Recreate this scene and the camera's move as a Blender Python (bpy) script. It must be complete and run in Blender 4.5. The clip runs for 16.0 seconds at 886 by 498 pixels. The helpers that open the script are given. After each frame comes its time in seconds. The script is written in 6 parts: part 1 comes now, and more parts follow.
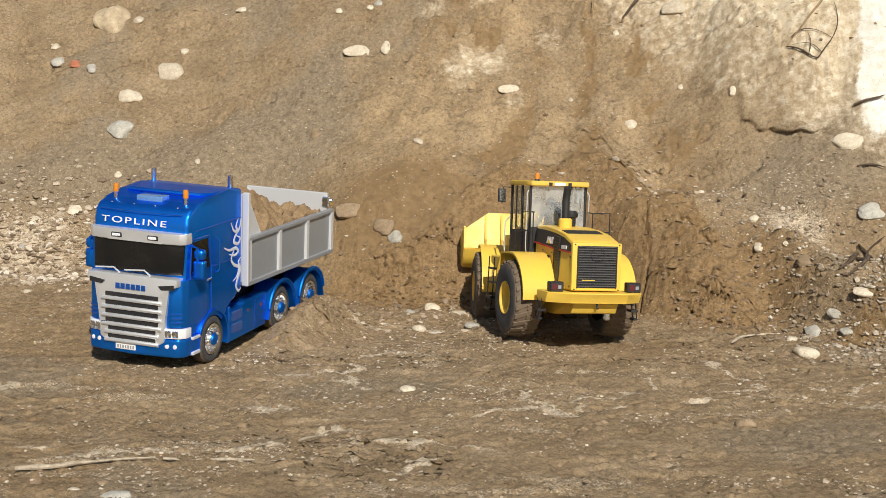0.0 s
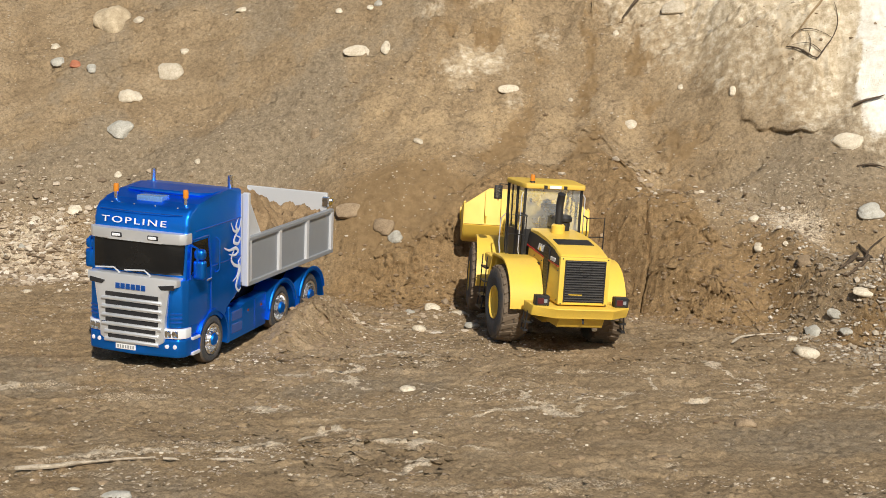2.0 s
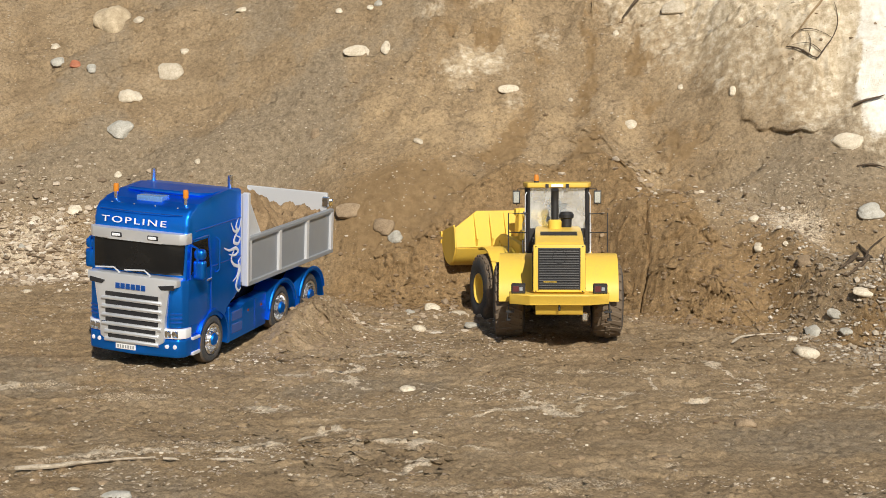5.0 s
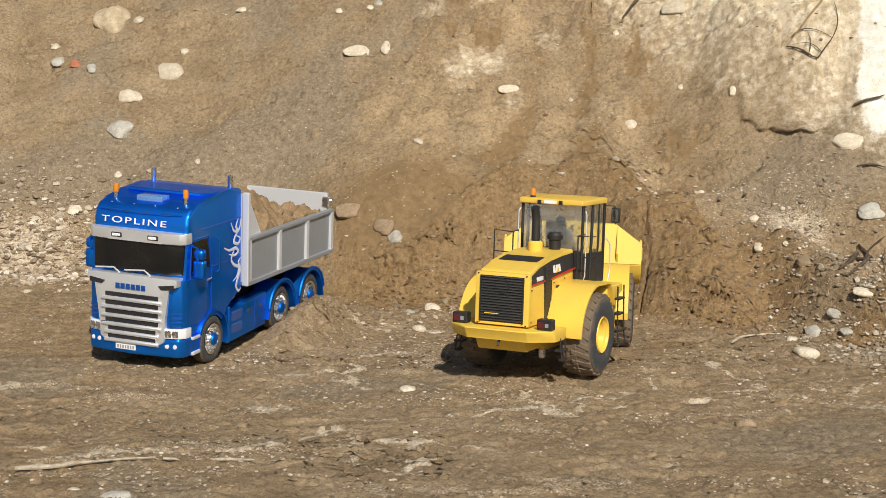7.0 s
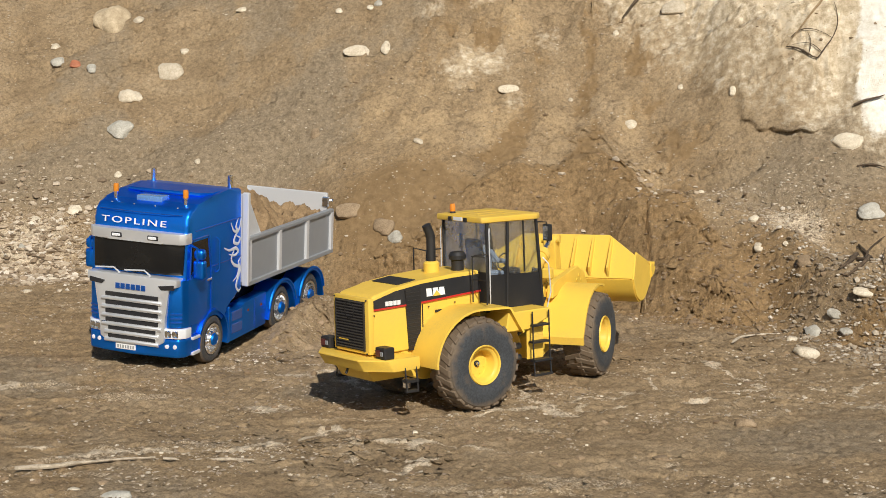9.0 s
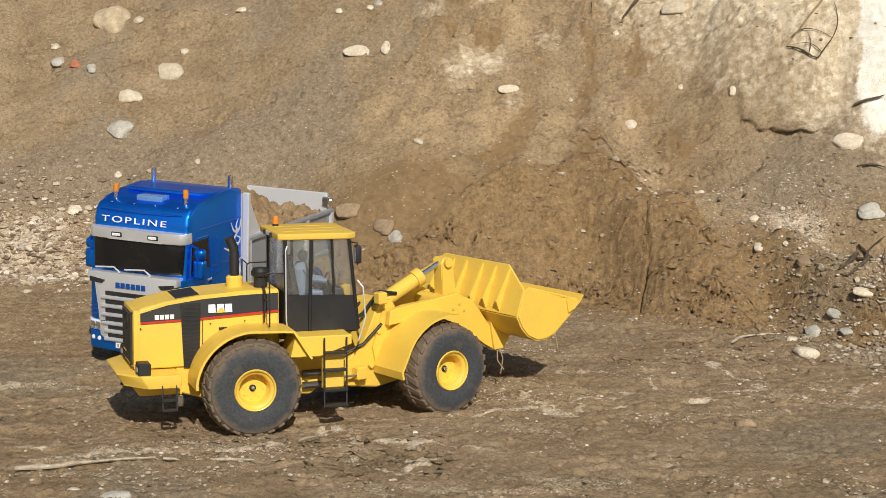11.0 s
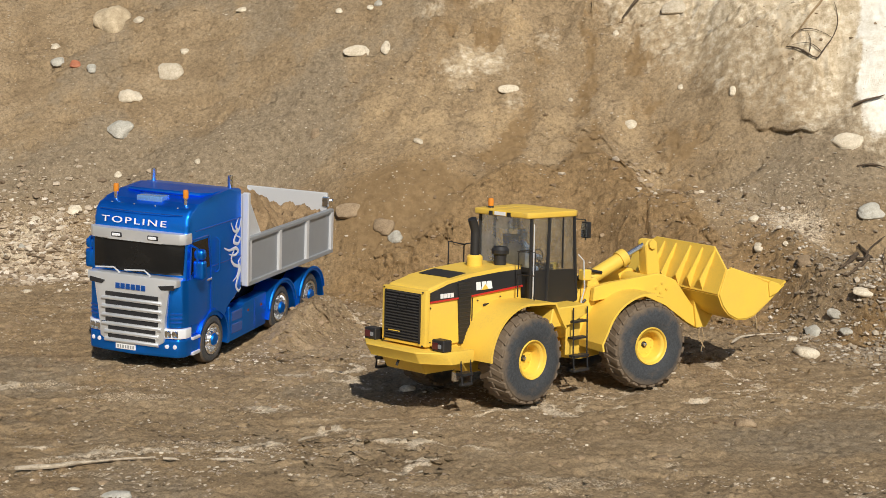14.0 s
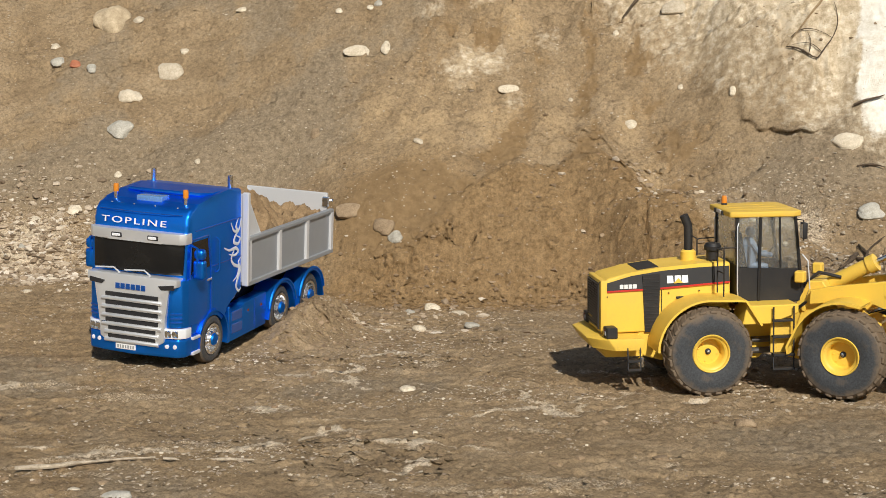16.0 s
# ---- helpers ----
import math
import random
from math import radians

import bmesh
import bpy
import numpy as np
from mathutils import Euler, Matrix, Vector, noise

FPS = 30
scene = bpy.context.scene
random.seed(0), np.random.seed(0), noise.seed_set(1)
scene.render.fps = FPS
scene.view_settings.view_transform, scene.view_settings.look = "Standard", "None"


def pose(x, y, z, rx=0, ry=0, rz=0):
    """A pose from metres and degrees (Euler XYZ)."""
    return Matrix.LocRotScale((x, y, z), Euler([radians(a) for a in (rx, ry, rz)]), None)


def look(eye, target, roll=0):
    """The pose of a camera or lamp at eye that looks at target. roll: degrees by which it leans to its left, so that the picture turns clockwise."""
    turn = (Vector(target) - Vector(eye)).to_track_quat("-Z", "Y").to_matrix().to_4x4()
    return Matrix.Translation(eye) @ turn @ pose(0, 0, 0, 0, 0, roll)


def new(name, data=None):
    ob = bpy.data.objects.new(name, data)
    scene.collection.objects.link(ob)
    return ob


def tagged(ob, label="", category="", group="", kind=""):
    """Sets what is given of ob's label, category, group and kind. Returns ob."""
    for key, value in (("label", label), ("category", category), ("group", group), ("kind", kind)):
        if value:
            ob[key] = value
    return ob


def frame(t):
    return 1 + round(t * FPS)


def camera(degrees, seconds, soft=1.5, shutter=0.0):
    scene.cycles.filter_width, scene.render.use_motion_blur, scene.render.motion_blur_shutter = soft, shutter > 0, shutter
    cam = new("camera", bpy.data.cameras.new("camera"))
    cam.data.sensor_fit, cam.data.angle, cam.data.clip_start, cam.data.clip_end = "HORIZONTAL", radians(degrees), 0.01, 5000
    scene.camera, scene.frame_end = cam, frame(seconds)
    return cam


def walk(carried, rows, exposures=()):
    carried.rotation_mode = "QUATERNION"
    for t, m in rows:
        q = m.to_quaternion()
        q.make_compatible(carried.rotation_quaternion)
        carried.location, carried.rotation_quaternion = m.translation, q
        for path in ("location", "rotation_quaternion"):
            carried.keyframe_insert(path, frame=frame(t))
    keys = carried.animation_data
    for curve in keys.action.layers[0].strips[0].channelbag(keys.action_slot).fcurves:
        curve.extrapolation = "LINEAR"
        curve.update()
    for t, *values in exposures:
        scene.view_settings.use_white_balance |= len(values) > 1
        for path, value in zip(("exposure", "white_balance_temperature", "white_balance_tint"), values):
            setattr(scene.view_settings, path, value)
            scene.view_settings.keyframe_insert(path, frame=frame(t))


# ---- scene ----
cam = camera(29.46, 16.0, soft=0.85)
EYE = pose(0, 0, 0.5714, 90 - 7.667, 0, 0) @ pose(0, 0, 0, 0, 0, 0.357)
walk(cam, [(0.0, EYE), (16.0, EYE)], exposures=[(0.0, -0.10), (8.0, -0.13), (11.3, -0.20), (16.0, -0.20)])

# ---- light ----
SUN_DIR = Vector((0.16, -0.79, 0.59)).normalized()
world = bpy.data.worlds.new("sky")
scene.world = world
world.use_nodes = True
wn, wl = world.node_tree.nodes, world.node_tree.links
wn.clear()
sky = wn.new("ShaderNodeTexSky")
sky.sky_type = "NISHITA"
sky.sun_disc = False
sky.sun_elevation = math.asin(SUN_DIR.z)
sky.sun_rotation = math.atan2(SUN_DIR.x, SUN_DIR.y)
wb, wo = wn.new("ShaderNodeBackground"), wn.new("ShaderNodeOutputWorld")
wb.inputs["Strength"].default_value = 0.076
wl.new(sky.outputs["Color"], wb.inputs["Color"])
wl.new(wb.outputs["Background"], wo.inputs["Surface"])
lamp = bpy.data.lights.new("sun", "SUN")
lamp.energy, lamp.angle, lamp.color = 5.0, radians(0.53), (1.0, 0.94, 0.85)
sun = new("sun", lamp)
sun.matrix_world = look(tuple(SUN_DIR * 20), (0, 0, 0))

# ---- materials ----


def nodes_of(name):
    m = bpy.data.materials.new(name)
    m.use_nodes = True
    t = m.node_tree
    return m, t.nodes, t.links, t.nodes["Principled BSDF"]


def noise_node(n, l, scale, detail=6, rough=0.6, coord=None):
    t = n.new("ShaderNodeTexNoise")
    t.inputs["Scale"].default_value, t.inputs["Detail"].default_value, t.inputs["Roughness"].default_value = scale, detail, rough
    if coord is not None:
        l.new(coord, t.inputs["Vector"])
    return t


def ramp(n, l, src, stops):
    r = n.new("ShaderNodeValToRGB")
    e = r.color_ramp.elements
    while len(e) < len(stops):
        e.new(0.5)
    for k, (p, c) in zip(e, stops):
        k.position, k.color = p, (*c, 1) if len(c) == 3 else c
    l.new(src, r.inputs["Fac"])
    return r


def mix(n, l, fac, a, b, mode="MIX"):
    m = n.new("ShaderNodeMix")
    m.data_type, m.blend_type = "RGBA", mode
    for sock, v in ((m.inputs[0], fac), (m.inputs[6], a), (m.inputs[7], b)):
        if isinstance(v, (int, float)):
            sock.default_value = v
        elif isinstance(v, tuple):
            sock.default_value = (*v, 1)
        else:
            l.new(v, sock)
    return m.outputs[2]


def bump(n, l, p, height, strength, distance):
    b = n.new("ShaderNodeBump")
    b.inputs["Strength"].default_value, b.inputs["Distance"].default_value = strength, distance
    l.new(height, b.inputs["Height"])
    l.new(b.outputs["Normal"], p.inputs["Normal"])


def paint(name, col, rough=0.35, metal=0.0, coat=0.0, dust=0.25, dust_col=(0.30, 0.22, 0.13), grain=90):
    """Paint or plastic with a thin, uneven film of dust."""
    m, n, l, p = nodes_of(name)
    c = n.new("ShaderNodeTexCoord").outputs["Object"]
    a, b = noise_node(n, l, 14, 5, 0.65, c), noise_node(n, l, grain * 4, 4, 0.7, c)
    soft = ramp(n, l, a.outputs["Fac"], [(0.42, (0, 0, 0)), (0.75, (dust, dust, dust))])
    fine = ramp(n, l, b.outputs["Fac"], [(0.45, (0.25, 0.25, 0.25)), (0.7, (1, 1, 1))])
    film = mix(n, l, 1.0, soft.outputs["Color"], fine.outputs["Color"], "MULTIPLY")
    l.new(mix(n, l, film, col, dust_col), p.inputs["Base Color"])
    r = ramp(n, l, a.outputs["Fac"], [(0.3, (rough, rough, rough)), (0.8, (min(1, rough + 0.22),) * 3)])
    l.new(r.outputs["Color"], p.inputs["Roughness"])
    p.inputs["Metallic"].default_value, p.inputs["Coat Weight"].default_value, p.inputs["Coat Roughness"].default_value = metal, coat, 0.08
    bump(n, l, p, b.outputs["Fac"], 0.08, 0.0006)
    return m


def glass_mat(name, tint=(0.95, 0.97, 0.97), rough=0.02, clear=0.84):
    m, n, l, p = nodes_of(name)
    p.inputs["Base Color"].default_value = (*tint, 1)
    p.inputs["Roughness"].default_value = rough
    tr = n.new("ShaderNodeBsdfTransparent")
    tr.inputs["Color"].default_value = (*tint, 1)
    gl = n.new("ShaderNodeBsdfGlossy")
    gl.inputs["Roughness"].default_value = rough
    mx = n.new("ShaderNodeMixShader")
    mx.inputs["Fac"].default_value = 0.05
    c = n.new("ShaderNodeTexCoord").outputs["Object"]
    dn = noise_node(n, l, 30, 5, 0.6, c)
    haze = n.new("ShaderNodeMixShader")
    df = n.new("ShaderNodeBsdfGlossy")
    df.inputs["Color"].default_value = (0.93, 0.93, 0.91, 1)
    df.inputs["Roughness"].default_value = 0.44
    hz = ramp(n, l, dn.outputs["Fac"], [(0.35, ((1 - clear) * 0.4,) * 3), (0.75, (1 - clear,) * 3)])
    l.new(tr.outputs["BSDF"], mx.inputs[1])
    l.new(gl.outputs["BSDF"], mx.inputs[2])
    l.new(hz.outputs["Color"], haze.inputs["Fac"])
    l.new(mx.outputs["Shader"], haze.inputs[1])
    l.new(df.outputs["BSDF"], haze.inputs[2])
    l.new(haze.outputs["Shader"], n["Material Output"].inputs["Surface"])
    return m


def stone_mat(name, dark, light, scale=60):
    m, n, l, p = nodes_of(name)
    c = n.new("ShaderNodeTexCoord").outputs["Object"]
    a, b = noise_node(n, l, scale, 8, 0.65, c), noise_node(n, l, scale * 7, 4, 0.7, c)
    base = ramp(n, l, a.outputs["Fac"], [(0.3, dark), (0.7, light)])
    o = n.new("ShaderNodeObjectInfo")
    tone = ramp(n, l, o.outputs["Random"], [(0.0, (0.78, 0.75, 0.7)), (1.0, (1.12, 1.1, 1.05))])
    sp = ramp(n, l, b.outputs["Fac"], [(0.35, (0.7, 0.68, 0.64)), (0.6, (1, 1, 1))])
    l.new(mix(n, l, 1.0, mix(n, l, 1.0, base.outputs["Color"], tone.outputs["Color"], "MULTIPLY"), sp.outputs["Color"], "MULTIPLY"), p.inputs["Base Color"])
    p.inputs["Roughness"].default_value = 0.85
    bump(n, l, p, a.outputs["Fac"], 0.5, 0.003)
    return m


def soil_mat(name):
    """Bare earth; its layers (loose soil, pale clay, grey silt) come from the ground's own layer attribute."""
    m, n, l, p = nodes_of(name)
    c = n.new("ShaderNodeTexCoord").outputs["Object"]
    at = n.new("ShaderNodeAttribute")
    at.attribute_name = "layers"
    sep = n.new("ShaderNodeSeparateColor")
    l.new(at.outputs["Color"], sep.inputs["Color"])
    a = noise_node(n, l, 9, 10, 0.75, c)
    b = noise_node(n, l, 55, 8, 0.7, c)
    f = noise_node(n, l, 330, 6, 0.7, c)
    brown = ramp(n, l, a.outputs["Fac"], [(0.30, (0.190, 0.134, 0.077)), (0.5, (0.278, 0.203, 0.119)), (0.72, (0.378, 0.288, 0.180))])
    clay = ramp(n, l, b.outputs["Fac"], [(0.3, (0.40, 0.31, 0.19)), (0.5, (0.62, 0.51, 0.35)), (0.68, (0.82, 0.74, 0.58))])
    tn = n.new("ShaderNodeAttribute")
    tn.attribute_name = "tints"
    tsep = n.new("ShaderNodeSeparateColor")
    l.new(tn.outputs["Color"], tsep.inputs["Color"])
    white = ramp(n, l, b.outputs["Fac"], [(0.3, (0.66, 0.60, 0.47)), (0.6, (0.87, 0.84, 0.75))])
    grey = ramp(n, l, b.outputs["Fac"], [(0.3, (0.185, 0.141, 0.089)), (0.7, (0.302, 0.239, 0.160))])
    straw = ramp(n, l, b.outputs["Fac"], [(0.3, (0.34, 0.27, 0.18)), (0.7, (0.66, 0.56, 0.42))])

    def edge(src, lo, hi, by=b):
        ad = n.new("ShaderNodeMath")
        ad.operation = "MULTIPLY_ADD"
        l.new(by.outputs["Fac"], ad.inputs[0])
        ad.inputs[1].default_value = 0.75
        l.new(src, ad.inputs[2])
        return ramp(n, l, ad.outputs[0], [(lo, (0, 0, 0)), (hi, (1, 1, 1))]).outputs["Color"]
    moist = ramp(n, l, b.outputs["Fac"], [(0.3, (0.178, 0.114, 0.054)), (0.7, (0.305, 0.207, 0.106))])
    dry = mix(n, l, edge(tsep.outputs["Red"], 0.42, 1.35), brown.outputs["Color"], (0.375, 0.275, 0.158))
    dry = mix(n, l, edge(tsep.outputs["Green"], 0.45, 1.30), dry, moist.outputs["Color"])
    dry = mix(n, l, edge(at.outputs["Alpha"], 0.55, 1.05), dry, moist.outputs["Color"])
    col = mix(n, l, edge(sep.outputs["Green"], 0.55, 1.0), dry, grey.outputs["Color"])
    col = mix(n, l, edge(sep.outputs["Blue"], 0.80, 0.93, f), col, straw.outputs["Color"])
    grit = ramp(n, l, f.outputs["Fac"], [(0.34, (0.78, 0.77, 0.75)), (0.48, (1.0, 1.0, 1.0)), (0.68, (1.26, 1.24, 1.21))])
    blot = noise_node(n, l, 120, 6, 0.7, c)
    patch = ramp(n, l, blot.outputs["Fac"], [(0.32, (0.60, 0.58, 0.56)), (0.48, (1.0, 1.0, 1.0)), (0.68, (1.29, 1.27, 1.24))])
    col = mix(n, l, 1.0, col, grit.outputs["Color"], "MULTIPLY")
    col = mix(n, l, 1.0, col, patch.outputs["Color"], "MULTIPLY")
    pale = mix(n, l, 0.35, clay.outputs["Color"], mix(n, l, 1.0, clay.outputs["Color"], grit.outputs["Color"], "MULTIPLY"))
    col = mix(n, l, edge(sep.outputs["Red"], 0.60, 1.05), col, pale)
    col = mix(n, l, edge(tsep.outputs["Green"], 0.75, 1.90), col, moist.outputs["Color"])
    col = mix(n, l, edge(tsep.outputs["Blue"], 0.60, 0.95), col, white.outputs["Color"])
    v = n.new("ShaderNodeTexVoronoi")
    v.inputs["Scale"].default_value = 95
    l.new(c, v.inputs["Vector"])
    chips = ramp(n, l, v.outputs["Distance"], [(0.0, (1, 1, 1)), (0.16, (1, 1, 1)), (0.2, (0, 0, 0))])
    pick = n.new("ShaderNodeSeparateColor")
    l.new(v.outputs["Color"], pick.inputs["Color"])
    few = ramp(n, l, pick.outputs["Red"], [(0.88, (0, 0, 0)), (0.9, (0.85, 0.85, 0.85))])
    l.new(mix(n, l, mix(n, l, 1.0, chips.outputs["Color"], few.outputs["Color"], "MULTIPLY"), col, (0.46, 0.39, 0.29)), p.inputs["Base Color"])
    p.inputs["Roughness"].default_value = 0.95
    p.inputs["Specular IOR Level"].default_value = 0.15
    ht = n.new("ShaderNodeMath")
    ht.operation = "MULTIPLY_ADD"
    l.new(f.outputs["Fac"], ht.inputs[0])
    ht.inputs[1].default_value = 0.7
    half = n.new("ShaderNodeMath")
    half.operation = "MULTIPLY"
    half.inputs[1].default_value = 0.40
    l.new(b.outputs["Fac"], half.inputs[0])
    l.new(half.outputs[0], ht.inputs[2])
    bump(n, l, p, ht.outputs[0], 1.0, 0.0042)
    return m


def tyre_mat(name):
    m, n, l, p = nodes_of(name)
    c = n.new("ShaderNodeTexCoord").outputs["Object"]
    a, b = noise_node(n, l, 40, 7, 0.7, c), noise_node(n, l, 300, 4, 0.7, c)
    at = n.new("ShaderNodeAttribute")
    at.attribute_name = "tread"
    ad = n.new("ShaderNodeMath")
    ad.operation = "MULTIPLY_ADD"
    l.new(a.outputs["Fac"], ad.inputs[0])
    ad.inputs[1].default_value = 1.1
    l.new(at.outputs["Fac"], ad.inputs[2])
    fac = ramp(n, l, ad.outputs[0], [(0.60, (0.02, 0.02, 0.02)), (1.40, (0.85, 0.85, 0.85))])
    rub = ramp(n, l, b.outputs["Fac"], [(0.3, (0.024, 0.028, 0.032)), (0.7, (0.057, 0.063, 0.069))])
    l.new(mix(n, l, fac.outputs["Color"], rub.outputs["Color"], (0.17, 0.122, 0.075)), p.inputs["Base Color"])
    p.inputs["Roughness"].default_value = 0.8
    bump(n, l, p, b.outputs["Fac"], 0.3, 0.001)
    return m


YELLOW = paint("yellow_paint", (0.80, 0.53, 0.075), 0.34, 0, 0.0, 0.42)
YELLOW.node_tree.nodes["Principled BSDF"].inputs["Specular IOR Level"].default_value = 0.26
YELLOW_ROOF = paint("dusty_yellow_paint", (0.72, 0.47, 0.06), 0.5, 0, 0.0, 0.75, (0.36, 0.27, 0.15))
BLUE = paint("blue_metallic_paint", (0.010, 0.225, 0.90), 0.31, 0.90, 0.35, 0.03)
BLUE.node_tree.nodes["Principled BSDF"].inputs["Specular Tint"].default_value = (0.08, 0.36, 0.95, 1)
BLUE_DARK = paint("dark_blue_paint", (0.004, 0.085, 0.38), 0.3, 0.4, 0.6, 0.2)
SILVER = paint("silver_paint", (0.74, 0.75, 0.755), 0.33, 0.60, 0.4, 0.06)
STEEL = paint("grey_painted_steel", (0.32, 0.34, 0.36), 0.42, 0.35, 0, 0.16)
# The hatch's pale blue is the sky's reflection, put into the base colour.
HATCH = paint("sky_coloured_hatch", (0.16, 0.33, 0.62), 0.2, 0.3, 0.8, 0.12)
STEEL_LIGHT = paint("light_steel", (0.64, 0.65, 0.66), 0.36, 0.30, 0, 0.12)
CHROME = paint("chrome", (0.82, 0.83, 0.84), 0.12, 1.0, 0, 0.12)
BLACK = paint("black_plastic", (0.013, 0.013, 0.014), 0.45, 0, 0, 0.10)
SLAT = paint("dark_steel", (0.17, 0.17, 0.17), 0.32, 0.9, 0, 0.2)
LOUVRE = paint("dark_louvre", (0.045, 0.045, 0.047), 0.4, 0.5, 0, 0.2)
DARK = paint("dark_grille", (0.012, 0.012, 0.014), 0.6, 0, 0, 0.12)
SCREEN = paint("dark_glass", (0.007, 0.008, 0.009), 0.15, 0, 0.1, 0.05)
MARKER = paint("dark_marker", (0.16, 0.03, 0.02), 0.3, 0, 0.3, 0.2)
RED = paint("red_film", (0.55, 0.02, 0.015), 0.4, 0, 0, 0.15)
WHITE = paint("white_film", (0.78, 0.78, 0.76), 0.4, 0, 0, 0.15)
CREAM = paint("silver_film", (0.62, 0.68, 0.74), 0.35, 0.1, 0, 0.15)
AMBER = paint("amber_lens", (0.66, 0.22, 0.015), 0.15, 0, 0.6, 0.1)
LENS_RED = paint("red_lens", (0.09, 0.01, 0.014), 0.2, 0, 0.6, 0.1)
LAMP = paint("clear_lens", (0.86, 0.88, 0.90), 0.14, 0.15, 0.8, 0.05)
MIRROR = paint("mirror_glass", (0.75, 0.78, 0.82), 0.05, 1.0, 0, 0.06)
GLASS = glass_mat("cab_glass")
HAZY = glass_mat("dusty_rear_glass", clear=0.58)
SHIRT = paint("doll_plastic", (0.27, 0.34, 0.46), 0.6, 0, 0, 0.1)
TYRE = tyre_mat("tyre_rubber")
SOIL = soil_mat("soil")
STONE_PALE = stone_mat("pale_stone", (0.52, 0.45, 0.34), (0.82, 0.75, 0.62))
STONE_GREY = stone_mat("grey_stone", (0.34, 0.33, 0.29), (0.60, 0.585, 0.53))
STONE_BROWN = stone_mat("brown_stone", (0.23, 0.165, 0.10), (0.42, 0.32, 0.21))
STONE_TAN = stone_mat("tan_stone", (0.36, 0.28, 0.18), (0.62, 0.52, 0.37))
BRICK = stone_mat("brick_chip", (0.30, 0.10, 0.05), (0.46, 0.19, 0.11))
PEBBLE = stone_mat("pebbles", (0.20, 0.16, 0.11), (0.46, 0.39, 0.29), 25)
CLOD = stone_mat("soil_clods", (0.13, 0.083, 0.043), (0.24, 0.165, 0.092), 35)
LOAD = stone_mat("sandy_soil", (0.25, 0.165, 0.085), (0.42, 0.30, 0.17), 45)
WOOD = stone_mat("bleached_wood", (0.30, 0.25, 0.19), (0.70, 0.62, 0.50), 120)
ROOT = stone_mat("dark_root", (0.05, 0.035, 0.022), (0.14, 0.10, 0.065), 120)
STRAW = stone_mat("dry_straw", (0.30, 0.21, 0.11), (0.56, 0.43, 0.26), 120)

# ---- mesh helpers ----


def part(name, bm, material, parent=None, label="", smooth=False):
    me = bpy.data.meshes.new(name)
    bmesh.ops.recalc_face_normals(bm, faces=bm.faces)
    if smooth:
        for f in bm.faces:
            f.smooth = True
        for e in bm.edges:
            if len(e.link_faces) == 2 and e.calc_face_angle(0) > 0.6:
                e.smooth = False
    bm.to_mesh(me)
    bm.free()
    me.materials.append(material)
    ob = new(name, me)
    if parent is not None:
        ob.parent = parent
    if label:
        tagged(ob, label)
    return ob


def box(bm, x0, x1, y0, y1, z0, z1, bevel=0.0, seg=1):
    m = Matrix.Translation(((x0 + x1) / 2, (y0 + y1) / 2, (z0 + z1) / 2)) @ Matrix.Diagonal((abs(x1 - x0), abs(y1 - y0), abs(z1 - z0), 1))
    g = bmesh.ops.create_cube(bm, size=1, matrix=m)
    if bevel:
        es = {e for v in g["verts"] for e in v.link_edges}
        bmesh.ops.bevel(bm, geom=list(es), offset=bevel, segments=seg, affect="EDGES", profile=0.6)
    return bm


def prism(bm, pts, a0, a1, axis="y", bevel=0.0, seg=1):
    """A polygon of (u, v) points pushed from a0 to a1 along an axis: y takes (x, z), z takes (x, y), x takes (y, z)."""
    def at(u, v, a):
        return {"y": (u, a, v), "z": (u, v, a), "x": (a, u, v)}[axis]
    lo = [bm.verts.new(at(u, v, a0)) for u, v in pts]
    hi = [bm.verts.new(at(u, v, a1)) for u, v in pts]
    n = len(pts)
    fs = [bm.faces.new(lo), bm.faces.new(hi[::-1])]
    fs += [bm.faces.new((lo[i], hi[i], hi[(i + 1) % n], lo[(i + 1) % n])) for i in range(n)]
    if bevel:
        es = {e for f in fs for e in f.edges}
        bmesh.ops.bevel(bm, geom=list(es), offset=bevel, segments=seg, affect="EDGES", profile=0.6)
    return bm


def tube(bm, pts, r, seg=8, taper=None):
    """A round bar along points."""
    pts = [Vector(p) for p in pts]
    rings = []
    for i, p in enumerate(pts):
        d = (pts[min(i + 1, len(pts) - 1)] - pts[max(i - 1, 0)]).normalized()
        u = d.orthogonal().normalized() if i == 0 else (u - d * u.dot(d)).normalized()
        w = d.cross(u)
        rr = r if taper is None else r * taper[i]
        rings.append([bm.verts.new(p + (u * math.cos(a) + w * math.sin(a)) * rr) for a in (2 * math.pi * k / seg for k in range(seg))])
    for a, b in zip(rings, rings[1:]):
        for k in range(seg):
            bm.faces.new((a[k], a[(k + 1) % seg], b[(k + 1) % seg], b[k]))
    bm.faces.new(rings[0][::-1])
    bm.faces.new(rings[-1])
    return bm


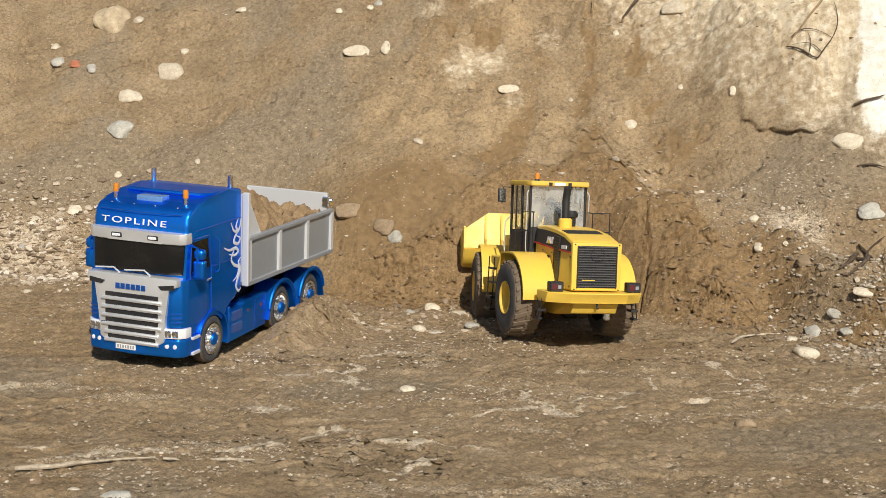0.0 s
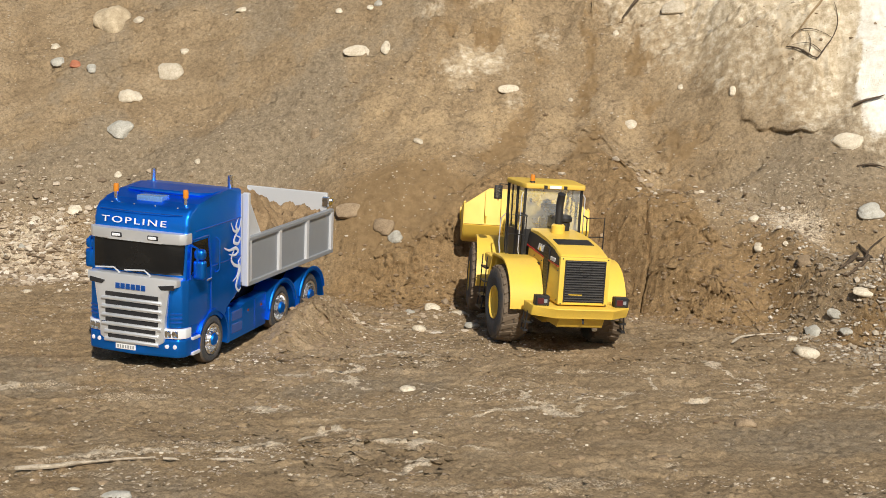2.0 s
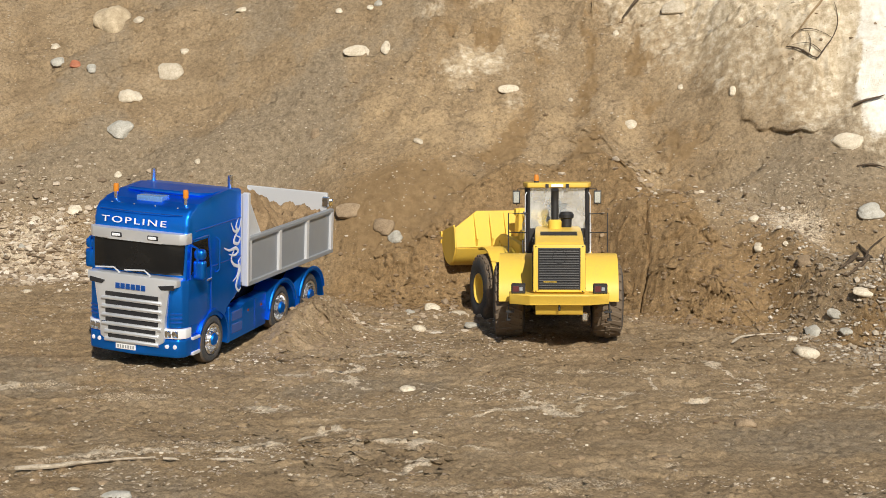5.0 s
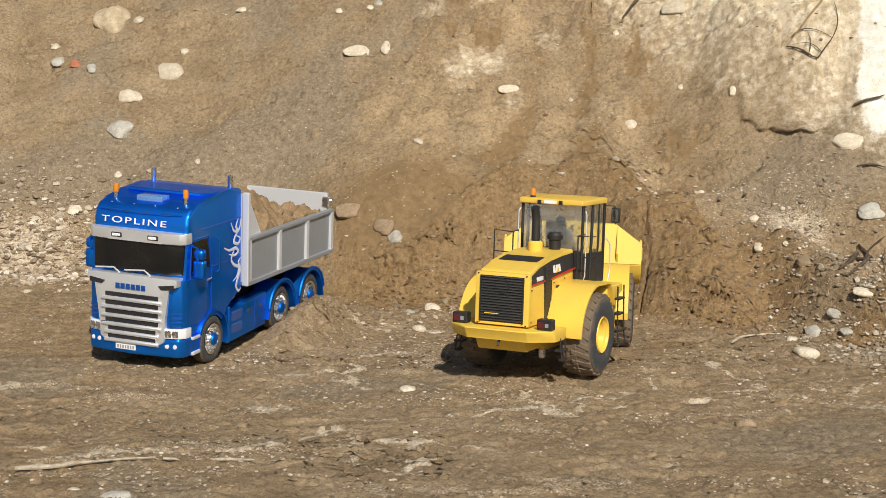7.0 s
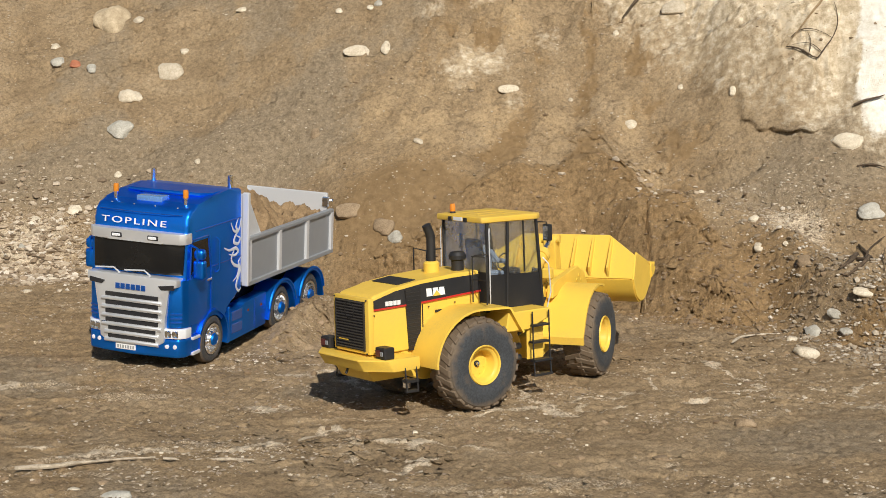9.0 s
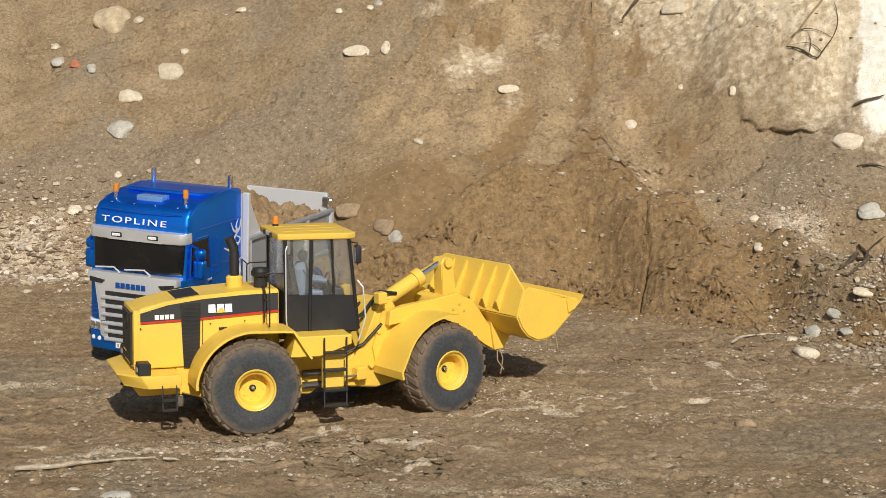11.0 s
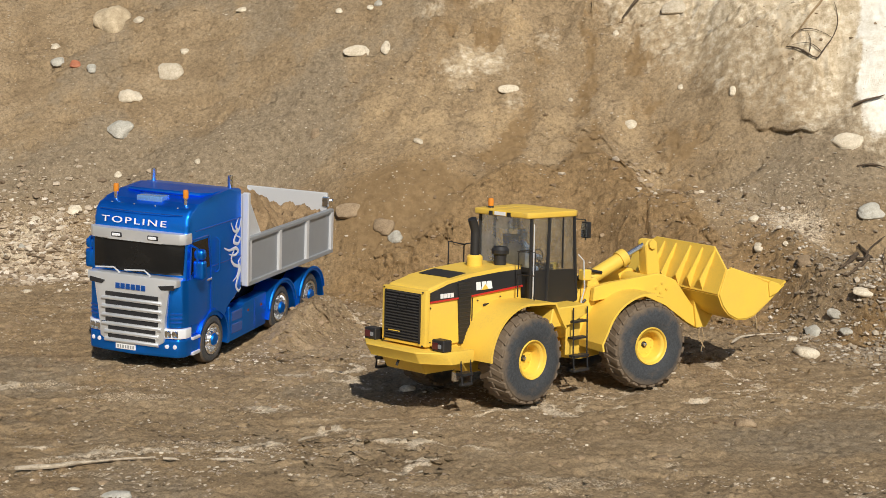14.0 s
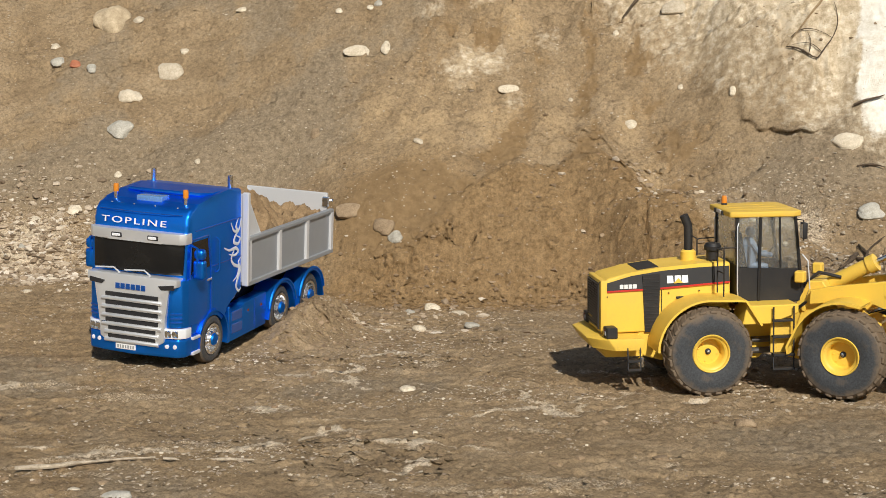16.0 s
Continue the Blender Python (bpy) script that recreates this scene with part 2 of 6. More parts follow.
def lathe(bm, prof, axis="y", seg=32, at=(0, 0, 0)):
    """Turns (radius, offset) points round an axis."""
    rings = []
    for r, o in prof:
        ring = []
        for k in range(seg):
            a = 2 * math.pi * k / seg
            c, s = r * math.cos(a), r * math.sin(a)
            p = {"y": (c, o, s), "z": (c, s, o), "x": (o, c, s)}[axis]
            ring.append(bm.verts.new(Vector(p) + Vector(at)))
        rings.append(ring)
    for a, b in zip(rings, rings[1:]):
        for k in range(seg):
            bm.faces.new((a[k], a[(k + 1) % seg], b[(k + 1) % seg], b[k]))
    if prof[0][0] > 1e-5:
        bm.faces.new(rings[0])
    if prof[-1][0] > 1e-5:
        bm.faces.new(rings[-1][::-1])
    bmesh.ops.remove_doubles(bm, verts=bm.verts, dist=1e-6)
    return bm


def strip(bm, path, y0, y1, thick):
    """A bent sheet: a path of (x, z) points, from y0 to y1, of a thickness."""
    P = [Vector((x, 0, z)) for x, z in path]
    nrm = []
    for i in range(len(P)):
        d = (P[min(i + 1, len(P) - 1)] - P[max(i - 1, 0)]).normalized()
        nrm.append(Vector((-d.z, 0, d.x)))
    rows = []
    for p, nn in zip(P, nrm):
        q = p + nn * thick
        rows.append([bm.verts.new(v) for v in ((p.x, y0, p.z), (p.x, y1, p.z), (q.x, y1, q.z), (q.x, y0, q.z))])
    for a, b in zip(rows, rows[1:]):
        for k in range(4):
            bm.faces.new((a[k], a[(k + 1) % 4], b[(k + 1) % 4], b[k]))
    bm.faces.new(rows[0])
    bm.faces.new(rows[-1][::-1])
    return bm


def arc(cx, cz, r, a0, a1, n=14):
    return [(cx + r * math.cos(radians(a0 + (a1 - a0) * i / n)), cz + r * math.sin(radians(a0 + (a1 - a0) * i / n))) for i in range(n + 1)]


def B():
    return bmesh.new()


def empty(name, m=None):
    e = new(name)
    e.empty_display_size = 0.02
    if m is not None:
        e.matrix_world = m
    return e

# ---- the ground and the bank ----
RNG = np.random.default_rng(7)
LAT = RNG.random((256, 256))


def vnoise(x, y, scale, ox=0.0):
    """Smooth lattice noise, 0 to 1."""
    u, v = np.asarray(x) * scale + 37.3 + ox, np.asarray(y) * scale + 91.7 + ox * 1.7
    i, j = np.floor(u).astype(int), np.floor(v).astype(int)
    a, b = u - i, v - j
    a, b = a * a * a * (a * (a * 6 - 15) + 10), b * b * b * (b * (b * 6 - 15) + 10)
    g = LAT
    return (g[i % 256, j % 256] * (1 - a) * (1 - b) + g[(i + 1) % 256, j % 256] * a * (1 - b)
            + g[i % 256, (j + 1) % 256] * (1 - a) * b + g[(i + 1) % 256, (j + 1) % 256] * a * b)


def fbm(x, y, scale, octaves=4, gain=0.5, ox=0.0):
    s, a, t = 0.0, 1.0, 0.0
    for k in range(octaves):
        s, t = s + a * (vnoise(x, y, scale * 2.03 ** k, ox + 11 * k) - 0.5), t + a
        a *= gain
    return s / t * 2


def step(x, a, b):
    t = np.clip((np.asarray(x) - a) / (b - a), 0, 1)
    return t * t * (3 - 2 * t)


def gauss(x, y, cx, cy, sx, sy):
    return np.exp(-((x - cx) / sx) ** 2 - ((y - cy) / sy) ** 2)


FOOT_X = [-3.0, -1.2, -0.75, -0.45, -0.25, -0.10, 0.05, 0.30, 0.36, 0.42, 0.50, 0.58, 0.64, 0.70, 0.75, 1.0, 2.0, 4.0]
FOOT_Y = [3.60, 3.60, 3.60, 3.60, 3.50, 3.41, 3.42, 3.44, 3.40, 3.31, 3.23, 3.18, 3.18, 3.10, 3.00, 2.80, 2.60, 2.5]
# the upper edge of the heap of fresh soil that has slid down the middle
CREST_X = [-0.40, -0.221, -0.113, -0.041, 0.019, 0.080, 0.142, 0.266, 0.338, 0.405, 0.488, 0.539, 0.57, 0.60]
CREST_Y = [3.55, 3.555, 3.560, 3.590, 3.632, 3.668, 3.700, 3.712, 3.695, 3.655, 3.560, 3.465, 3.34, 3.10]
CHUTE = (0.34, 4.45)


CLAY_X, CLAY_Y = [0.2, 0.30, 0.414, 0.508, 0.586, 0.651, 0.755, 0.839, 0.933, 1.4], [4.25, 4.10, 3.990, 3.895, 3.820, 3.755, 3.665, 3.605, 3.556, 3.35]
LEDGE_X, LEDGE_Y = [0.60, 0.642, 0.678, 0.743, 0.81, 0.854, 0.90], [3.72, 3.692, 3.651, 3.608, 3.58, 3.565, 3.55]


def foot(x):
    """Where the bank's foot runs."""
    return sum(np.interp(np.asarray(x) + d, FOOT_X, FOOT_Y) for d in (-0.05, -0.025, 0, 0.025, 0.05)) / 5


def heap(x, y):
    """Inside the heap of fresh soil, 0 to 1, with a soft upper edge."""
    e = np.interp(x, CREST_X, CREST_Y) - y + 0.030 * fbm(x, y, 9, 4, 0.6, 131)
    return step(e, -0.012, 0.055) * step(x, -0.42, -0.20)


def streaks(x, y):
    """Dry and damp runs of soil that fan out from the chute above the heap: (pale, dark)."""
    th = np.degrees(np.arctan2(x - CHUTE[0], CHUTE[1] - y)) + 9.0 * fbm(x, y, 4, 4, 0.6, 141) + 5.0 * fbm(x, y, 17, 4, 0.65, 143)
    r = np.hypot(x - CHUTE[0], y - CHUTE[1])

    def run(mid, wide):
        return np.exp(-((th - mid) / wide) ** 2)
    on = step(r, 0.30, 0.46) * (1 - step(r, 0.80, 1.0)) * (1 - 0.9 * heap(x, y))
    worn = np.clip(2.2 * fbm(x, y, 7, 5, 0.7, 147) + 0.5, 0, 1)
    pale = (0.95 * run(-27, 5) + 0.6 * run(8.5, 4) + 0.45 * run(-9, 3) + 0.4 * run(-36, 4)) * on * worn
    dark = (run(-1.5, 3) + 0.8 * run(-17.5, 4.5) + 0.6 * run(14, 3.5)) * on * worn
    return pale, dark


def height(x, y, fine=True):
    x, y = np.asarray(x, float), np.asarray(y, float)
    g = -0.010 + 0.008 * gauss(x, y, 0.11, 2.64, 0.10, 0.14) - 0.007 * gauss(x, y, -0.13, 2.50, 0.10, 0.15)
    g = g - 0.005 * gauss(x, y, -0.34, 2.38, 0.10, 0.12) + 0.010 * step(-x, 0.30, 0.48) * step(y, 2.55, 2.75)
    g = g + 0.020 * step(-x, 0.12, 0.35) * step(y, 2.85, 3.25) 
    # soil heaped against the truck's rear wheels
    u, v = -0.358 * (x + 0.474) - 0.934 * (y - 2.843), 0.934 * (x + 0.474) - 0.358 * (y - 2.843)
    g = g + 0.055 * gauss(u, v, -0.325, 0.124, 0.135, 0.044) + 0.020 * gauss(u, v, -0.40, 0.05, 0.10, 0.06)
    d = y - foot(x)
    wob = fbm(x, y, 4.0, 3, 0.5, 3)
    d = d + 0.06 * wob * step(d, -0.1, 0.25)
    # a steep, dug lower face that follows the foot, and an even slope above it
    s = np.clip(d, 0, 1.9)
    low = 1.05 - 0.28 * step(-x, 0.35, 0.75) - 0.30 * step(x, 0.55, 0.8)
    face = low * s * step(d, -0.02, 0.14)
    up = y - (3.47 + 0.10 * step(-x, -0.1, 0.6) - 0.30 * step(x, 0.25, 1.0)) + 0.04 * wob
    slope = (0.98 - 0.22 * step(-x, 0.2, 0.8)) * np.clip(up, 0, 1.9) + 0.14 * step(x, 0.45, 0.95) * step(up, 0.30, 0.55)
    w = step(d, 0.14, 0.42)
    bank = face * (1 - w) + slope * w
    # the heap's steep, dug end, and the flatter shoulder above it
    cut = step(x, 0.345, 0.46) * (1 - step(x, 0.56, 0.66))
    shoulder = np.minimum(0.085 * step(d, 0.0, 0.085) + 0.60 * np.clip(d - 0.05, 0, 1), 0.21 + 0 * d)
    bank = bank * (1 - cut) + 0.5 * (shoulder + slope + np.sqrt((shoulder - slope) ** 2 + 0.0016) - 0.04) * cut
    bank = bank + 0.026 * heap(x, y) * step(d, 0.02, 0.16) * (1 - cut)
    # loose soil run down the middle, and the hollow at its side
    bank = bank + 0.04 * step(d, 0.05, 0.30) * gauss(x, 0, 0.20, 0, 0.34, 1) - 0.040 * gauss(x, y, 0.615, 3.31, 0.055, 0.09)
    far = 1 - 0.6 * step(y, 5.0, 7.5)
    h = g + bank * far
    if fine:
        on = step(d, 0.0, 0.2)
        w2 = y + bank
        ruts = step(1 - np.abs(fbm(x * 0.5, y * 2.1, 6.0, 3, 0.5, 5)), 0.86, 1.0)
        fresh = 0.55 * heap(x, y) * on + 0.9 * gauss(x, y, 0.62, 3.30, 0.09, 0.12) + 0.8 * gauss(u, v, -0.36, 0.13, 0.15, 0.05)
        fresh = np.clip(fresh, 0, 1.2)
        right = step(x, -0.25, 0.25)
        # rounded lumps parted by creases, coarse and fine
        coarse = np.sqrt(fbm(x, w2, 11, 3, 0.55, 9) ** 2 + 0.006)
        fine_l = np.sqrt(fbm(x, w2, 34, 3, 0.6, 21) ** 2 + 0.010)
        pale, dark = streaks(x, y)
        h = h + 0.006 * pale - 0.010 * dark
        h = h + fbm(x, w2, 7, 3, 0.5, 13) * (0.006 + 0.012 * on * right) + 0.004 * ruts * (1 - on)
        h = h + coarse * (0.005 + 0.006 * on * right + 0.026 * fresh) + fine_l * (0.0035 - 0.0022 * on * (1 - right) + 0.010 * fresh)
        h = h + fbm(x, w2, 110, 2, 0.6, 27) * (0.0034 - 0.0012 * on + 0.0025 * fresh)
        h = h - 0.006 * fresh - 0.002
        # broken clay above the chute and on the right
        up = y - np.interp(x, CLAY_X, CLAY_Y) + 0.05 * wob
        rugged = np.maximum(step(up, -0.08, 0.06) * step(x, 0.30, 0.45) * (1 - step(x, 0.84, 0.90)), step(y + 0.06 * wob, 3.90, 4.02) * step(x, -0.15, 0.05))
        h = h + rugged * (0.020 * fbm(x, w2, 10, 4, 0.62, 191) - 0.010 * step(fbm(x * 1.2, w2 * 0.8, 15, 4, 0.6, 193), 0.02, 0.10))
        pits = step(-fbm(x, w2, 24, 3, 0.6, 87), 0.30, 0.46) * step(fbm(x, w2, 3.2, 2, 0.5, 89), -0.10, 0.15)
        h = h - pits * (0.004 + 0.010 * on + 0.006 * fresh)
        crack = np.abs(fbm(x * 0.8 + 0.3 * wob, w2 * 1.3, 8.0, 4, 0.5, 41))
        h = h - 0.009 * (1 - on * (1 - step(x, 0.0, 0.5))) * (1 - step(crack, 0.0, 0.020)) * step(fbm(x, w2, 3.5, 2, 0.5, 51), 0.04, 0.25)
        # the upright crack at the dug end's corner
        wav = 0.012 * fbm(x, w2, 14, 3, 0.6, 66)
        h = h - 0.030 * step(0.0045 - np.abs(x - 0.400 - 0.12 * (y - 3.28) - wav), 0, 0.004) * step(d, 0.0, 0.03) * step(0.26 - d, 0, 0.10)
    return h


def ledge(x, y):
    """How far the clay ledge juts out over the slope below it."""
    line = y - np.interp(x, LEDGE_X, LEDGE_Y) + 0.020 * fbm(x, y, 18, 4, 0.6, 61)
    reach = step(x, 0.635, 0.66) * step(0.86 - x, 0, 0.09)
    jut = 0.012 + 0.010 * gauss(x, 0, 0.745, 0, 0.035, 1) + 0.007 * fbm(x, 0 * y, 30, 3, 0.6, 63)
    return np.clip(jut, 0, 1) * reach * step(line, 0.0, 0.004) * (1 - step(line, 0.02, 0.09))


def crags(x, y):
    """How far crusts of soil jut out over small hollows, in short broken lines."""
    d = y - foot(x)
    w2 = y + np.clip(d, 0, 2)
    on = step(d, 0.0, 0.1)
    out = 0.0
    for scale, level, reach, ox in ((7.0, 0.17, 0.009, 151), (15.0, 0.20, 0.007, 161), (31.0, 0.22, 0.005, 171)):
        n = fbm(x, w2 * (1.0 + 0.5 * (1 - on)), scale, 4, 0.6, ox)
        seam = step(n, level, level + 0.012) * (1 - step(n, level + 0.04, level + 0.22))
        out = out + reach * seam * step(fbm(x, w2, scale * 0.6, 3, 0.6, ox + 5), 0.02, 0.16)
    some = step(fbm(x, w2, 2.6, 3, 0.6, 181), -0.05, 0.25)
    return out * (0.75 * some * (1 - on) + on * (0.55 + 0.45 * some) + 0.85 * heap(x, y)) * (1 - 0.75 * step(-x, 0.10, 0.35) * on)


def layers(x, y):
    """Pale clay, grey silt and straw-coloured gravel and moist fresh soil, each 0 to 1."""
    d = y - foot(x)
    up = y - np.interp(x, CLAY_X, CLAY_Y) + 0.11 * fbm(x, y, 7, 5, 0.65, 71)
    clay = (0.40 * step(up, -0.16, 0.00) + 0.28 * step(up, 0.00, 0.14)) * step(x, 0.25, 0.45)
    blots = sum(a * gauss(x, y, cx, cy, sx, sy) for a, cx, cy, sx, sy in (
        (0.42, 0.10, 3.945, 0.07, 0.05), (0.36, -0.03, 4.07, 0.06, 0.04), (0.34, 0.09, 4.09, 0.07, 0.03), (0.34, 0.155, 3.86, 0.03, 0.05),
        (0.36, 0.25, 3.99, 0.06, 0.04), (0.28, 0.40, 3.96, 0.08, 0.07), (0.30, 0.50, 3.90, 0.06, 0.05), (0.26, 0.02, 3.90, 0.05, 0.06)))
    clay = np.maximum(clay, blots * (0.9 + 0.9 * fbm(x, y, 16, 4, 0.65, 73)))
    band = (y - 3.975 - 0.27 * (x + 0.114) + 0.16 * fbm(x, y, 4.5, 5, 0.6, 81)) / 0.125
    silt = 0.78 * np.exp(-band ** 4) * step(-x + 0.2 * fbm(x, y, 6, 4, 0.6, 83), 0.02, 0.20) * step(d, 0.06, 0.25)
    silt = np.maximum(silt, step(fbm(x, y, 5, 5, 0.65, 85), -0.15, 0.30) * 0.55 * step(-x, 0.05, 0.35) * step(d, 0.06, 0.25)) + 0.9 * gauss(x, y, 0.80, 3.53, 0.22, 0.10)
    silt = silt + step(fbm(x, y, 3.2, 4, 0.6, 95), 0.05, 0.45) * (1 - step(d, -0.3, 0.0)) * 0.55
    straw = step(fbm(x * 0.5, y * 1.5, 9, 5, 0.65, 91), 0.20, 0.40) * (1 - step(d, -0.35, 0.05)) * 0.46
    vein = 1 - step(np.abs(fbm(x * 0.7 + 0.2 * y, y * 1.1, 4.5, 4, 0.55, 111)), 0.0, 0.085)
    straw = straw + 0.60 * vein * step(fbm(x, y, 2.7, 3, 0.5, 113), -0.08, 0.18) * (1 - step(d, -0.3, 0.0)) * (0.35 + 0.65 * step(x, -0.35, -0.05))
    straw = straw + 0.60 * gauss(x, y, -0.92, 3.68, 0.20, 0.12) + 0.62 * gauss(x, y, 0.72, 3.41, 0.11, 0.10) + 0.3 * gauss(x, y, -0.30, 3.80, 0.4, 0.06)
    straw = straw + 0.36 * gauss(x, y, -0.07, 2.90, 0.20, 0.20) * (0.8 + fbm(x, y, 12, 3, 0.6, 97))
    moist = 1.0 * heap(x, y) + 0.9 * gauss(x, y, 0.62, 3.28, 0.11, 0.13) + 0.7 * gauss(x, y, -0.14, 3.56, 0.15, 0.08)
    moist = moist * (0.85 + 0.45 * fbm(x, y, 7, 3, 0.5, 99)) * step(d, -0.12, 0.02)
    moist = moist + 0.32 * gauss(x, y, 0.36, 3.02, 0.22, 0.13) * (1 - step(d, -0.05, 0.05)) + 0.30 * step(-x + 0.3 * fbm(x, y, 3, 3, 0.5, 101), 0.1, 0.5) * (1 - step(d, -0.4, -0.1))
    return np.stack([np.clip(v, 0, 1) for v in (clay, silt, straw, moist)], -1)


def tints(x, y):
    """Dry pale runs, damp dark runs, bare white clay and fine smooth silt, each 0 to 1."""
    up = y - np.interp(x, CLAY_X, CLAY_Y) + 0.03 * fbm(x, y, 12, 4, 0.6, 71)
    pale, dark = streaks(x, y)
    broken = np.clip(1.0 + 1.5 * fbm(x, y, 24, 5, 0.72, 211), 0.1, 2)
    pale, dark = pale * broken, dark * broken
    white = step(x + 0.045 * fbm(x, y, 9, 4, 0.6, 77), 0.875, 0.905) * step(up, -0.02, 0.03)
    white = white + 0.5 * step(fbm(x, y, 7, 4, 0.6, 79), 0.05, 0.4) * step(up, 0.03, 0.15) * step(x, 0.62, 0.78)
    damp = dark + 0.90 * gauss(x, y, -0.10, 3.62, 0.16, 0.10) + 0.46 * broken * step(-fbm(x, y, 8, 5, 0.7, 103), -0.04, 0.36) * gauss(x, y, 0.15, 4.02, 0.40, 0.13)
    damp = damp + 0.40 * step(-fbm(x, y, 9, 4, 0.65, 107), 0.10, 0.35) * step(up, -0.1, 0.0) * step(x, 0.4, 0.5) * (1 - step(x, 0.74, 0.84))
    smooth = step(-x, 0.0, 0.3) * step(y - foot(x), 0.05, 0.2) + gauss(x, y, 0.80, 3.55, 0.2, 0.09)
    return np.stack([np.clip(v, 0, 1) for v in (pale, damp, white, smooth)], -1)


def axis(lo, hi, pitch, outer):
    """Even lines from lo to hi, then ever wider ones out to both sides."""
    core = np.arange(lo, hi, pitch)
    k = np.arange(1, 60)
    grow = np.cumsum(pitch * 1.22 ** k)
    grow = np.append(grow[grow < outer], outer)
    return np.concatenate([(lo - grow)[::-1], core, core[-1] + grow])


def ground_mesh(name, x, y):
    X, Y = np.meshgrid(x, y)
    Z = height(X, Y)
    ny, nx = X.shape
    co = np.stack([X, Y - ledge(X, Y) - crags(X, Y), Z], -1).reshape(-1, 3).astype(np.float32)
    i = (np.arange(ny - 1)[:, None] * nx + np.arange(nx - 1)[None]).ravel()
    quads = np.stack([i, i + 1, i + nx + 1, i + nx], 1).astype(np.int32)
    me = bpy.data.meshes.new(name)
    me.vertices.add(len(co))
    me.vertices.foreach_set("co", co.ravel())
    me.loops.add(quads.size)
    me.loops.foreach_set("vertex_index", quads.ravel())
    me.polygons.add(len(quads))
    me.polygons.foreach_set("loop_start", np.arange(0, quads.size, 4, dtype=np.int32))
    me.polygons.foreach_set("use_smooth", np.ones(len(quads), bool))
    me.update()
    col = me.color_attributes.new("layers", "FLOAT_COLOR", "POINT")
    lay = layers(X, Y).reshape(-1, 4).astype(np.float32)
    col.data.foreach_set("color", lay.ravel())
    col = me.color_attributes.new("tints", "FLOAT_COLOR", "POINT")
    col.data.foreach_set("color", tints(X, Y).reshape(-1, 4).astype(np.float32).ravel())
    me.materials.append(SOIL)
    return new(name, me)


LINES_X = axis(-1.22, 1.25, 0.0032, 300.0)
near, bankside = axis(1.65, 3.2, 0.0048, 300.0), axis(3.2, 4.7, 0.0033, 300.0)
LINES_Y = np.concatenate([near[near < 3.2], bankside[bankside >= 3.2]])
ground = tagged(ground_mesh("ground", LINES_X, LINES_Y), "bare brown soil rising into a dug earth bank", "ground", kind="structure")

# ---- the tipper truck ----
TRUCK_AT = Matrix.Translation((-0.474, 2.843, 0.0)) @ pose(0, 0, 0, 0, 0, -111.0) @ pose(0, 0, 0, 0, 2.6, 0) @ pose(0, 0, 0, -2.7, 0, 0)


def lettering(name, text, size, width, material, parent, m, label=""):
    """Raised letters; m takes their x to the right and y up."""
    cu = bpy.data.curves.new(name, "FONT")
    cu.body, cu.size, cu.extrude, cu.align_x, cu.align_y, cu.offset = text, size, 0.0006, "CENTER", "CENTER", 0.0
    cu.space_character = 1.25
    tmp = bpy.data.objects.new(name, cu)
    me = bpy.data.meshes.new_from_object(tmp)
    bpy.data.objects.remove(tmp)
    w = max(v.co.x for v in me.vertices) - min(v.co.x for v in me.vertices)
    me.transform(m @ Matrix.Diagonal((width / w, 1, 1, 1)))
    me.materials.clear()
    me.materials.append(material)
    ob = new(name, me)
    ob.parent = parent
    return tagged(ob, label) if label else ob


def truck_wheel(parent, x, y, front):
    w = empty("wheel")
    w.parent = parent
    side = 1 if y > 0 else -1
    w.location = (x, y, 0.0415)
    s = side
    bm = B()
    lathe(bm, [(0.026, -0.024 * s), (0.037, -0.024 * s), (0.0405, -0.020 * s), (0.0415, -0.012 * s), (0.0405, -0.0035 * s), (0.037, 0.0), (0.030, 0.001 * s), (0.026, -0.002 * s), (0.026, -0.024 * s)], "y", 40)
    t = part("tyre", bm, TYRE, w, smooth=True)
    a = t.data.attributes.new("tread", "FLOAT", "POINT")
    a.data.foreach_set("value", [0.45 if math.hypot(v.co.x, v.co.z) > 0.039 else 0.1 for v in t.data.vertices])
    bm = B()
    if front:
        prof = [(0.0, -0.016), (0.0258, -0.016), (0.026, -0.004), (0.0265, 0.001), (0.0225, 0.0), (0.021, -0.004), (0.015, -0.002), (0.0125, 0.003), (0.008, 0.004), (0.0, 0.006)]
    else:
        prof = [(0.0, -0.016), (0.0258, -0.016), (0.026, -0.004), (0.0265, 0.001), (0.0225, 0.0), (0.020, -0.010), (0.012, -0.010), (0.0115, 0.002), (0.006, 0.004), (0.0, 0.004)]
    lathe(bm, [(r, o * s) for r, o in prof], "y", 32)
    rim = part("rim", bm, CHROME, w, "blue and chrome wheel rim", smooth=True)
    bm = B()
    lathe(bm, [(0.0115, 0.0028 * s), (0.009, 0.0062 * s), (0.0, 0.0068 * s)], "y", 20)
    part("hub_cap", bm, BLUE, rim, smooth=True)
    bm = B()
    for k in range(10):
        a = 2 * math.pi * k / 10
        lathe(bm, [(0.0016, -0.003 * s), (0.0014, 0.003 * s), (0.0, 0.0034 * s)], "y", 6, (0.0172 * math.cos(a), 0, 0.0172 * math.sin(a)))
    part("wheel_nuts", bm, CHROME, rim)
    if not front:
        bm = B()
        lathe(bm, [(0.024, -0.052 * s), (0.038, -0.052 * s), (0.0412, -0.046 * s), (0.0412, -0.033 * s), (0.038, -0.027 * s), (0.024, -0.027 * s)], "y", 32)
        part("inner_tyre", bm, TYRE, w, smooth=True)
    return w


